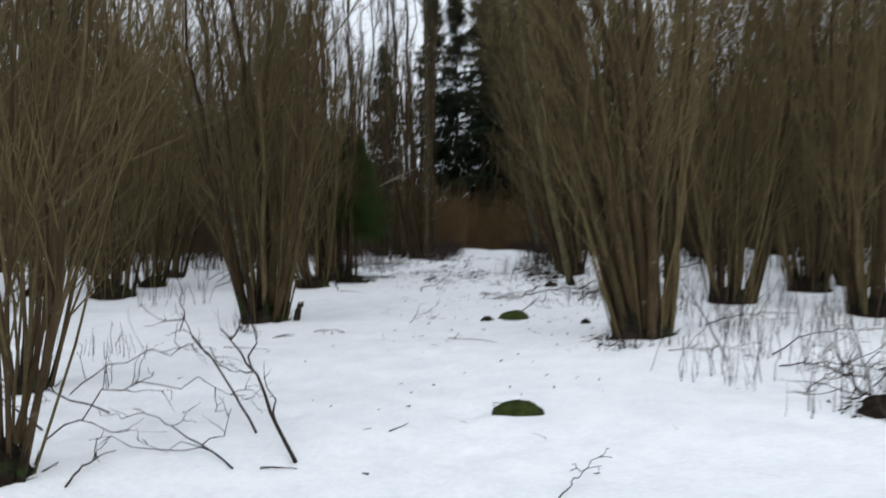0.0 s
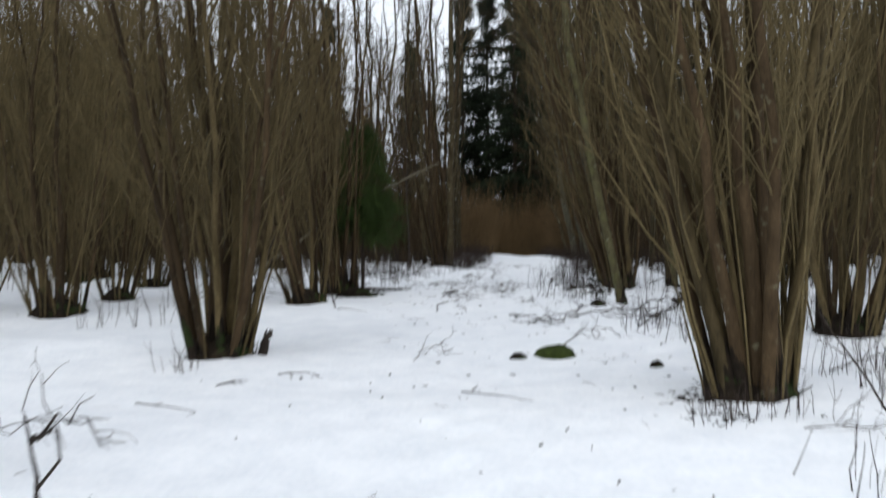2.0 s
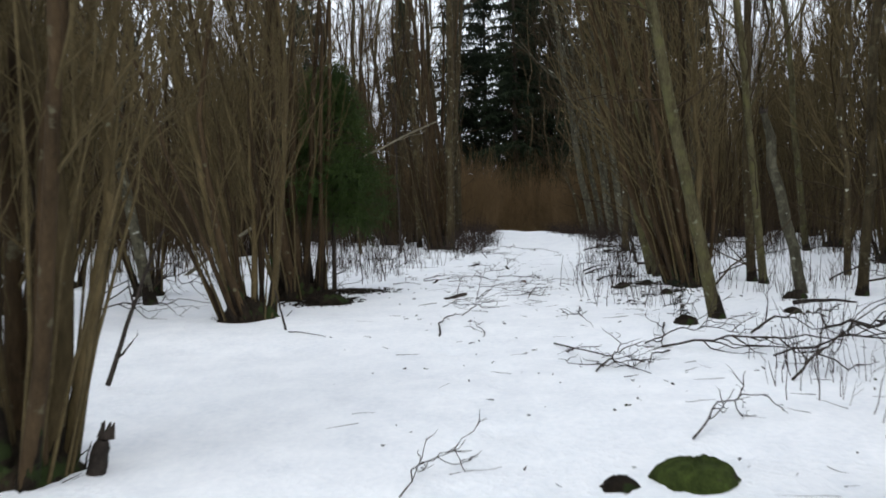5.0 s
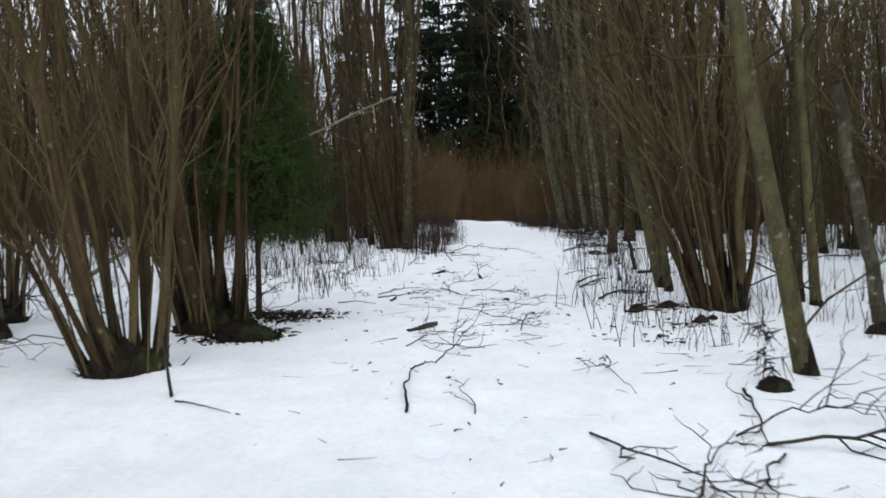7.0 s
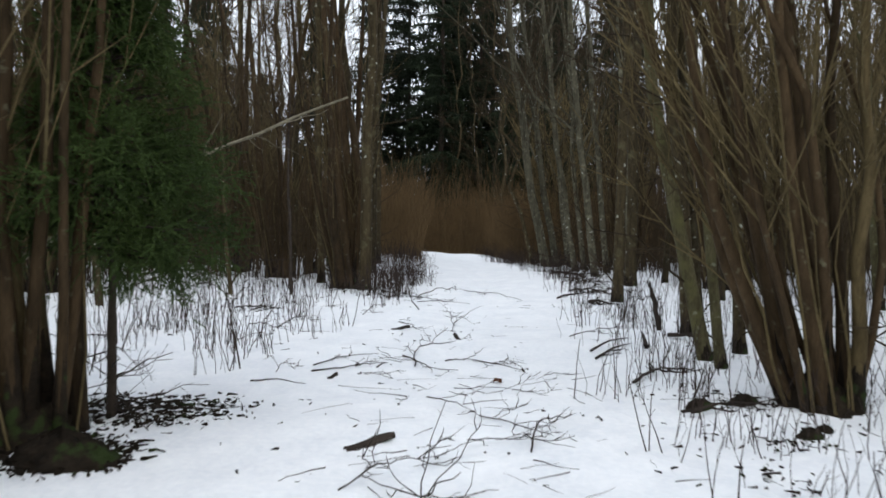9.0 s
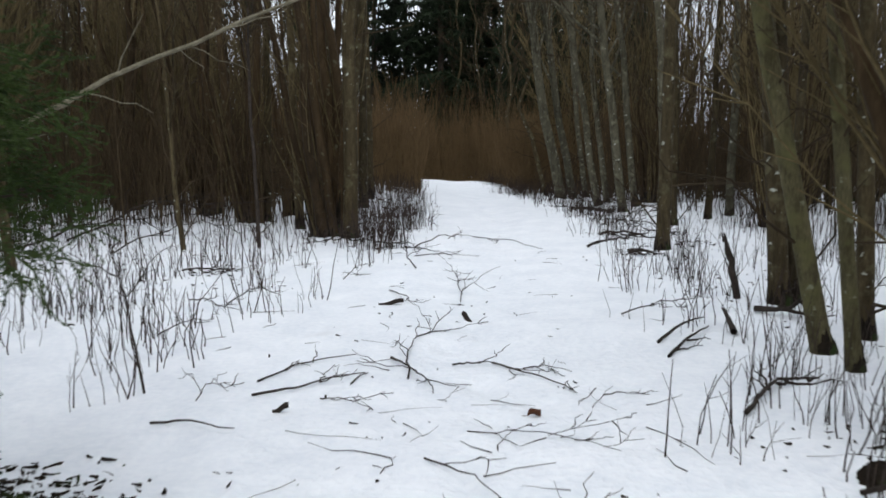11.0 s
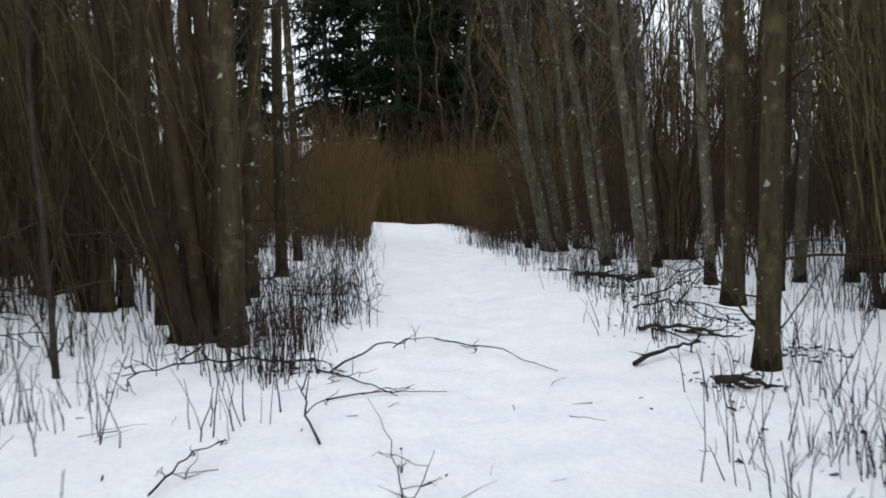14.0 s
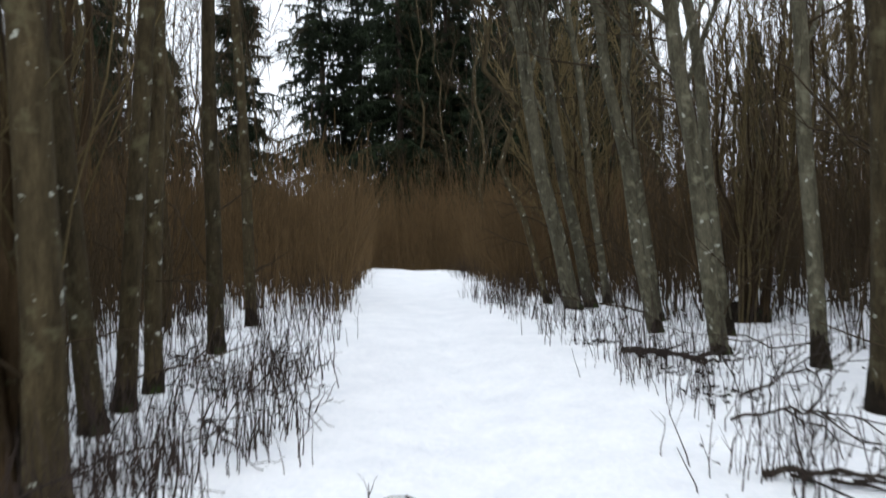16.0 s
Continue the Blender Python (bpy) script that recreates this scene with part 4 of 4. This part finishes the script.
fallen_leaf(0.73, 22.1, 15, 0.08)
mound = new("moss_mound", blob(0.36, 0.25, 0.14, 77, 0.3, 60, 14, 1.0, 0.07).data("moss_mound", LITTER))
mound.matrix_world = pose(-2.02, 19.82, float(height(-2.02, 19.82)))
tagged(mound, "dark mossy mound at the foot of a bush", "mound")


# ---------------------------------------------------------------- fallen branches
def fallen_branch(x0, y0, x1, y1, radius, label, rise=0.04, forks=5, fork_len=0.45, crook=0.05, lift=0.0, open_angle=42, mat=None, name="fallen_branch", seed=0):
    """A crooked branch lying on the snow from one place to another, with side twigs."""
    global RNG
    keep = RNG
    RNG = np.random.default_rng(1000 + seed + int(abs(x0 * 31 + y0 * 17) * 10))
    length = math.hypot(x1 - x0, y1 - y0)
    n = 12
    s = np.linspace(0, 1, n)
    p = np.stack([x0 + (x1 - x0) * s, y0 + (y1 - y0) * s, np.zeros(n)], -1)
    p[1:-1, :2] += np.cumsum(RNG.normal(0, crook * length * 0.4, (n - 2, 2)), 0) * (np.sin(s[1:-1] * np.pi)[:, None])
    p[:, 2] = height(p[:, 0], p[:, 1]) + radius * 0.7 + rise * np.sin(s * np.pi) * RNG.uniform(0.5, 1.2, n) + lift * s
    p = p[None]
    top = thing(name, x0, y0, label, "branch", "fallen branches")
    origin = np.array(top.matrix_world.translation)
    part("stem", Mesh().tubes(p - origin, taper(1, n, radius * 0.62, radius * 0.22, 1, 1), 6), mat or DEAD, top)
    if forks:
        q = shoots(np.repeat(p, forks, 0), 1, 0.15, 0.98, fork_len * 0.5, fork_len * 1.3, open_angle, 0.0, 6, 0.045)
        g = height(q[..., 0], q[..., 1]) + 0.004
        q[..., 2] = np.where(lift > 0, np.maximum(q[..., 2], g), g + np.abs(q[..., 2] - g) * 0.5)
        t = shoots(q, 2, 0.3, 1.0, fork_len * 0.2, fork_len * 0.55, 45, 0.0, 4, 0.05)
        t[..., 2] = np.maximum(t[..., 2], height(t[..., 0], t[..., 1]) + 0.003)
        for k in range(forks):
            side = part("side_branch", Mesh().tubes(q[k:k + 1] - origin, taper(1, 6, radius * 0.4, 0.002, 0.8, 1.1), 5), mat or DEAD, top)
            for w in (2 * k, 2 * k + 1):
                part("twig", Mesh().tubes(t[w:w + 1] - origin, taper(1, 4, 0.0035, 0.0012), 3), mat or DEAD, side)
    RNG = keep
    return top


TWIGGY = "dark crooked fallen branch with side twigs on snow"
PLAIN = "thin dark stick lying on snow"
ARCHED = "bare branch arching up out of the snow"
# x0, y0, x1, y1, radius, label, rise, forks, fork length, crook, lift
BRANCHES = [
    (-0.92, 5.42, -1.75, 7.00, 0.024, ARCHED, 0.03, 5, 0.5, 0.02, 0.62),
    (-1.30, 6.10, -2.10, 7.15, 0.017, ARCHED, 0.04, 4, 0.45, 0.03, 0.75),
    (-1.29, 5.36, -2.39, 6.81, 0.011, TWIGGY, 0.04, 5, 0.5, 0.05, 0.05),
    (-2.76, 6.14, -1.60, 6.90, 0.011, "bare branch arching over the snow", 0.32, 7, 0.5, 0.03, 0.1),
    (-2.15, 5.01, -2.05, 5.53, 0.012, PLAIN, 0.03, 2, 0.25, 0.05, 0.05),
    (-1.12, 5.35, -0.89, 5.30, 0.011, PLAIN, 0.01, 0, 0, 0.03, 0),
    (-2.9, 6.4, -4.4, 7.4, 0.014, TWIGGY, 0.2, 7, 0.7, 0.05, 0.25),
    (-2.6, 6.9, -4.0, 6.6, 0.012, TWIGGY, 0.2, 7, 0.7, 0.05, 0.3),
    (-3.2, 7.6, -2.3, 9.0, 0.010, TWIGGY, 0.2, 5, 0.6, 0.05, 0.15),
    (-0.39, 6.14, -0.27, 6.36, 0.008, PLAIN, 0.0, 0, 0, 0.02, 0),
    (0.59, 4.67, 0.89, 5.12, 0.007, PLAIN, 0.03, 3, 0.2, 0.05, 0.05),
    (3.02, 6.05, 3.25, 7.1, 0.020, TWIGGY, 0.05, 7, 0.5, 0.06, 0.2),
    (3.0, 6.3, 4.0, 6.9, 0.014, TWIGGY, 0.1, 7, 0.5, 0.06, 0.2),
    (3.16, 8.43, 3.95, 7.75, 0.013, TWIGGY, 0.06, 6, 0.5, 0.06, 0.05),
    (2.90, 7.2, 3.60, 8.0, 0.009, TWIGGY, 0.06, 7, 0.45, 0.06, 0.1),
    (3.35, 6.4, 2.85, 7.6, 0.009, TWIGGY, 0.06, 7, 0.45, 0.06, 0.05),
    (3.60, 7.5, 4.40, 8.6, 0.011, TWIGGY, 0.1, 8, 0.5, 0.06, 0.1),
    (2.30, 9.2, 3.10, 9.0, 0.008, TWIGGY, 0.04, 6, 0.35, 0.06, 0.05),
    (2.75, 8.7, 2.55, 9.6, 0.016, ARCHED, 0.02, 2, 0.3, 0.02, 0.7),
    (3.3, 9.0, 5.2, 10.4, 0.012, TWIGGY, 0.08, 6, 0.5, 0.06, 0.05),
    (4.0, 8.2, 5.6, 9.4, 0.014, TWIGGY, 0.08, 6, 0.5, 0.06, 0.05),
    (3.4, 11.6, 5.0, 12.4, 0.014, TWIGGY, 0.12, 6, 0.6, 0.06, 0.05),
    (-2.55, 10.31, -1.95, 9.92, 0.010, PLAIN, 0.01, 0, 0, 0.03, 0),
    (-2.12, 11.07, -1.89, 11.29, 0.011, PLAIN, 0.02, 2, 0.15, 0.05, 0),
    (-1.70, 11.66, -1.30, 11.57, 0.011, PLAIN, 0.03, 2, 0.25, 0.08, 0),
    (0.04, 10.70, 0.61, 10.24, 0.009, PLAIN, 0.02, 1, 0.2, 0.04, 0),
    (-0.47, 12.37, -0.12, 12.9, 0.007, TWIGGY, 0.05, 6, 0.35, 0.08, 0.05),
    (0.85, 15.00, 1.46, 16.23, 0.014, TWIGGY, 0.05, 5, 0.45, 0.06, 0.03),
    (1.46, 16.23, 2.35, 16.40, 0.012, TWIGGY, 0.08, 6, 0.5, 0.06, 0.05),
    (1.13, 13.16, 1.75, 13.76, 0.012, TWIGGY, 0.06, 6, 0.4, 0.06, 0.1),
    (2.54, 16.64, 3.43, 17.10, 0.020, TWIGGY, 0.12, 7, 0.6, 0.05, 0.1),
    (3.43, 17.10, 3.22, 14.00, 0.022, TWIGGY, 0.2, 9, 0.7, 0.05, 0.15),
    (2.59, 13.34, 3.17, 14.00, 0.014, TWIGGY, 0.08, 6, 0.5, 0.06, 0.05),
    (2.2, 14.6, 3.6, 15.8, 0.018, TWIGGY, 0.15, 9, 0.7, 0.06, 0.2),
    (2.4, 15.6, 3.9, 14.9, 0.016, TWIGGY, 0.2, 9, 0.7, 0.06, 0.15),
    (3.7, 18.75, 4.1, 18.0, 0.05, "dark rotting log end poking out of snow", 0.02, 0, 0, 0.02, 0.12),
    (-0.42, 16.98, -0.40, 18.33, 0.018, "crooked dark branch lying lengthwise on snow", 0.03, 0, 0, 0.035, 0),
    (-0.40, 18.33, -0.20, 18.60, 0.014, PLAIN, 0.03, 0, 0, 0.03, 0),
    (-0.20, 18.60, 0.20, 19.47, 0.011, TWIGGY, 0.04, 6, 0.5, 0.06, 0.03),
    (0.02, 16.91, 0.04, 17.89, 0.008, TWIGGY, 0.03, 2, 0.35, 0.05, 0),
    (0.66, 16.40, 1.25, 14.9, 0.013, TWIGGY, 0.05, 6, 0.5, 0.05, 0),
    (1.83, 17.13, 1.58, 16.06, 0.018, TWIGGY, 0.05, 3, 0.4, 0.04, 0),
    (1.58, 16.06, 3.0, 15.6, 0.019, TWIGGY, 0.08, 8, 0.6, 0.05, 0.1),
    (1.61, 15.91, 1.15, 15.2, 0.014, TWIGGY, 0.04, 6, 0.4, 0.05, 0),
    (1.14, 18.50, 1.13, 17.21, 0.010, ARCHED, 0.12, 3, 0.35, 0.04, 0),
    (-2.00, 17.35, -1.56, 17.03, 0.011, PLAIN, 0.02, 0, 0, 0.04, 0),
    (-2.05, 17.45, -2.30, 18.1, 0.022, "broken stick leaning out of a bush", 0.02, 0, 0, 0.02, 0.35),
    (-0.85, 22.61, -0.20, 23.04, 0.014, PLAIN, 0.02, 2, 0.3, 0.05, 0),
    (-1.31, 22.12, -0.85, 21.99, 0.012, PLAIN, 0.02, 0, 0, 0.05, 0),
    (0.66, 19.94, 0.89, 20.62, 0.012, TWIGGY, 0.05, 3, 0.3, 0.04, 0.05),
    (-0.45, 19.3, 0.10, 19.75, 0.008, TWIGGY, 0.05, 8, 0.4, 0.07, 0.03),
    (0.11, 21.49, 0.45, 20.86, 0.008, TWIGGY, 0.02, 2, 0.3, 0.05, 0),
    (0.45, 20.86, 0.85, 20.30, 0.008, TWIGGY, 0.02, 4, 0.35, 0.06, 0),
    (0.35, 21.9, 1.05, 21.5, 0.006, TWIGGY, 0.02, 5, 0.35, 0.07, 0),
    (0.30, 20.2, 0.95, 20.0, 0.006, TWIGGY, 0.02, 5, 0.35, 0.07, 0),
    (1.84, 23.26, 2.38, 24.00, 0.022, TWIGGY, 0.02, 2, 0.3, 0.03, 0),
    (1.85, 21.98, 2.59, 22.67, 0.026, TWIGGY, 0.04, 5, 0.4, 0.05, 0),
    (1.9, 20.9, 2.7, 21.0, 0.022, TWIGGY, 0.03, 5, 0.35, 0.05, 0),
    (0.10, 23.16, 0.21, 22.60, 0.011, PLAIN, 0.02, 1, 0.2, 0.05, 0),
    (1.19, 22.45, 1.46, 22.43, 0.007, PLAIN, 0.02, 1, 0.15, 0.05, 0),
    (0.82, 23.09, 1.11, 22.94, 0.007, TWIGGY, 0.02, 3, 0.2, 0.06, 0),
    (-0.45, 22.55, -0.15, 22.35, 0.007, TWIGGY, 0.02, 3, 0.25, 0.06, 0),
    (-1.15, 22.50, -1.05, 22.95, 0.006, TWIGGY, 0.04, 3, 0.25, 0.07, 0.05),
    (-0.86, 22.91, -0.27, 23.48, 0.011, PLAIN, 0.02, 2, 0.3, 0.03, 0),
    (-0.28, 22.81, -0.18, 23.04, 0.012, PLAIN, 0.01, 0, 0, 0.03, 0),
    (-0.03, 23.40, 0.10, 23.16, 0.016, PLAIN, 0.01, 0, 0, 0.03, 0),
    (0.07, 22.92, 0.17, 24.02, 0.012, TWIGGY, 0.03, 4, 0.4, 0.06, 0),
    (0.17, 24.02, 0.50, 24.25, 0.009, TWIGGY, 0.02, 3, 0.4, 0.06, 0),
    (0.37, 23.25, 0.66, 23.27, 0.012, PLAIN, 0.02, 1, 0.2, 0.03, 0),
    (0.64, 23.27, 1.05, 22.5, 0.011, TWIGGY, 0.02, 3, 0.3, 0.04, 0),
    (1.86, 23.57, 2.40, 24.16, 0.022, "dark bare stick lying on snow", 0.02, 0, 0, 0.02, 0.03),
    (2.50, 23.80, 2.56, 24.20, 0.046, "broken branch stub with a torn end", 0.01, 0, 0, 0.01, 0.08),
    (1.83, 24.46, 2.74, 24.93, 0.010, TWIGGY, 0.05, 5, 0.35, 0.04, 0.05),
    (2.96, 24.52, 3.28, 24.14, 0.045, "dark rotting wood beside a thick trunk", 0.02, 4, 0.4, 0.04, 0.03),
    (-1.48, 22.66, -1.72, 22.95, 0.014, "bent bare sapling arching out of the snow", 0.12, 3, 0.35, 0.02, 0.8),
    (-1.75, 24.08, -1.45, 24.65, 0.009, PLAIN, 0.06, 2, 0.3, 0.04, 0),
    (-0.03, 25.98, 0.22, 25.10, 0.009, PLAIN, 0.02, 2, 0.25, 0.04, 0),
    (0.02, 29.38, 0.32, 29.09, 0.015, TWIGGY, 0.03, 2, 0.3, 0.03, 0.03),
    (0.32, 29.09, 1.18, 30.14, 0.014, "long thin branch lying across the way on snow", 0.09, 2, 0.3, 0.03, 0),
    (1.18, 30.14, 1.95, 28.75, 0.012, "long thin branch lying across the way on snow", 0.05, 2, 0.3, 0.03, 0),
    (0.20, 29.09, 0.75, 28.25, 0.013, TWIGGY, 0.03, 3, 0.4, 0.03, 0),
    (0.28, 28.16, 1.10, 28.44, 0.010, TWIGGY, 0.02, 2, 0.3, 0.03, 0),
    (0.27, 27.27, 0.10, 28.1, 0.014, ARCHED, 0.03, 3, 0.3, 0.04, 0.15),
    (0.61, 25.45, 0.88, 27.04, 0.008, "thin forked twig lying on snow", 0.06, 3, 0.5, 0.03, 0.05),
    (0.67, 25.95, 0.55, 28.0, 0.007, "thin forked twig lying on snow", 0.05, 2, 0.3, 0.03, 0.05),
    (0.02, 29.3, -1.1, 28.6, 0.018, TWIGGY, 0.08, 7, 0.5, 0.05, 0.1),
    (2.52, 28.74, 3.25, 29.27, 0.030, "dark rotting branch on snow beside a trunk", 0.05, 4, 0.35, 0.04, 0.05),
    (2.88, 28.12, 3.15, 27.95, 0.05, "dark rotten wood lump sunk in snow", 0.03, 3, 0.3, 0.05, 0),
    (-2.31, 27.44, -1.75, 27.30, 0.020, TWIGGY, 0.05, 4, 0.4, 0.05, 0),
    (-1.83, 25.55, -1.30, 25.02, 0.011, TWIGGY, 0.04, 3, 0.35, 0.05, 0),
    (-1.45, 25.3, -1.15, 25.7, 0.010, TWIGGY, 0.04, 3, 0.3, 0.06, 0.08),
    (-0.5, 26.6, -0.2, 27.1, 0.010, TWIGGY, 0.04, 4, 0.3, 0.06, 0.1),
    (-4.5, 30.2, -1.6, 31.5, 0.026, TWIGGY, 0.3, 9, 0.7, 0.04, 0.35),
    (-4.8, 29.0, -2.2, 30.3, 0.022, TWIGGY, 0.25, 9, 0.7, 0.05, 0.25),
    (-3.4, 28.6, -1.9, 29.8, 0.016, TWIGGY, 0.2, 7, 0.6, 0.05, 0.2),
    (-0.9, 29.6, 0.3, 30.6, 0.014, TWIGGY, 0.1, 7, 0.6, 0.05, 0.25),
    (-0.15, 32.03, 0.20, 31.35, 0.018, TWIGGY, 0.06, 6, 0.5, 0.05, 0.05),
    (-0.01, 32.96, 0.72, 31.35, 0.013, TWIGGY, 0.1, 7, 0.5, 0.05, 0.05),
    (-0.92, 34.84, 0.04, 32.95, 0.015, TWIGGY, 0.15, 8, 0.6, 0.05, 0.1),
    (0.04, 32.95, 0.41, 34.17, 0.015, TWIGGY, 0.15, 8, 0.5, 0.05, 0.1),
    (0.1, 33.0, 0.65, 32.7, 0.012, TWIGGY, 0.15, 7, 0.5, 0.06, 0.1),
    (3.39, 33.84, 3.95, 33.20, 0.06, "dark rotting log sunk in snow", 0.03, 6, 0.5, 0.04, 0),
    (3.63, 31.80, 4.55, 32.01, 0.018, TWIGGY, 0.1, 8, 0.6, 0.04, 0.1),
    (3.96, 33.23, 3.71, 32.08, 0.017, TWIGGY, 0.1, 7, 0.5, 0.05, 0.1),
    (3.3, 31.2, 4.2, 30.6, 0.018, TWIGGY, 0.1, 8, 0.6, 0.06, 0.05),
    (3.0, 30.1, 3.6, 29.85, 0.035, TWIGGY, 0.06, 6, 0.5, 0.06, 0),
    (-5.2, 20.6, -3.2, 19.9, 0.016, TWIGGY, 0.25, 8, 0.7, 0.05, 0.2),
    (-4.9, 19.2, -3.3, 19.4, 0.018, TWIGGY, 0.15, 8, 0.6, 0.05, 0.1),
    (-5.6, 21.3, -3.6, 20.9, 0.016, TWIGGY, 0.25, 8, 0.7, 0.05, 0.2),
    (5.2, 21.5, 7.5, 22.6, 0.022, TWIGGY, 0.25, 8, 0.7, 0.05, 0.2),
    (4.0, 23.0, 6.2, 24.4, 0.020, TWIGGY, 0.2, 8, 0.7, 0.05, 0.2),
    (-2.91, 14.9, -2.44, 14.95, 0.036, "dark bare branch slanting up out of the snow", 0.02, 3, 0.3, 0.02, 1.2),
]
for k, (a, b, c, d, r, lab, rise, fk, fl, ck, lf) in enumerate(BRANCHES):
    fallen_branch(a, b, c, d, r, lab, rise, fk, fl, ck, lf, seed=k)


def leaning_pole(start, end, radius, label):
    """A long pale dead pole that leans from the snow into the trees."""
    global RNG
    keep = RNG
    RNG = np.random.default_rng(404)
    top = thing("leaning_pole", start[0], start[1], label, "dead pole")
    origin = np.array(top.matrix_world.translation)
    s = np.linspace(0, 1, 14)[:, None]
    a, e = np.array([start[0], start[1], origin[2] - 0.05]), np.array(end)
    p = a + (e - a) * s + np.array([0, 0, 0.25]) * np.sin(s * np.pi)
    p[1:-1] += RNG.normal(0, 0.018, (12, 3))
    p = p[None] - origin
    part("stem", Mesh().tubes(p, taper(1, 14, radius, radius * 0.4, 1, 1), 8), POLE, top)
    q = shoots(np.repeat(p, 7, 0), 1, 0.35, 0.98, 0.3, 0.8, 45, 0.05, 5, 0.03)
    for k in range(7):
        part("side_branch", Mesh().tubes(q[k:k + 1], taper(1, 5, 0.009, 0.003), 5), POLE, top)
    RNG = keep
    return top


leaning_pole((-5.3, 24.2), (-0.72, 26.65, 2.86), 0.034, "long pale dead pole leaning from snow over dry stalks")
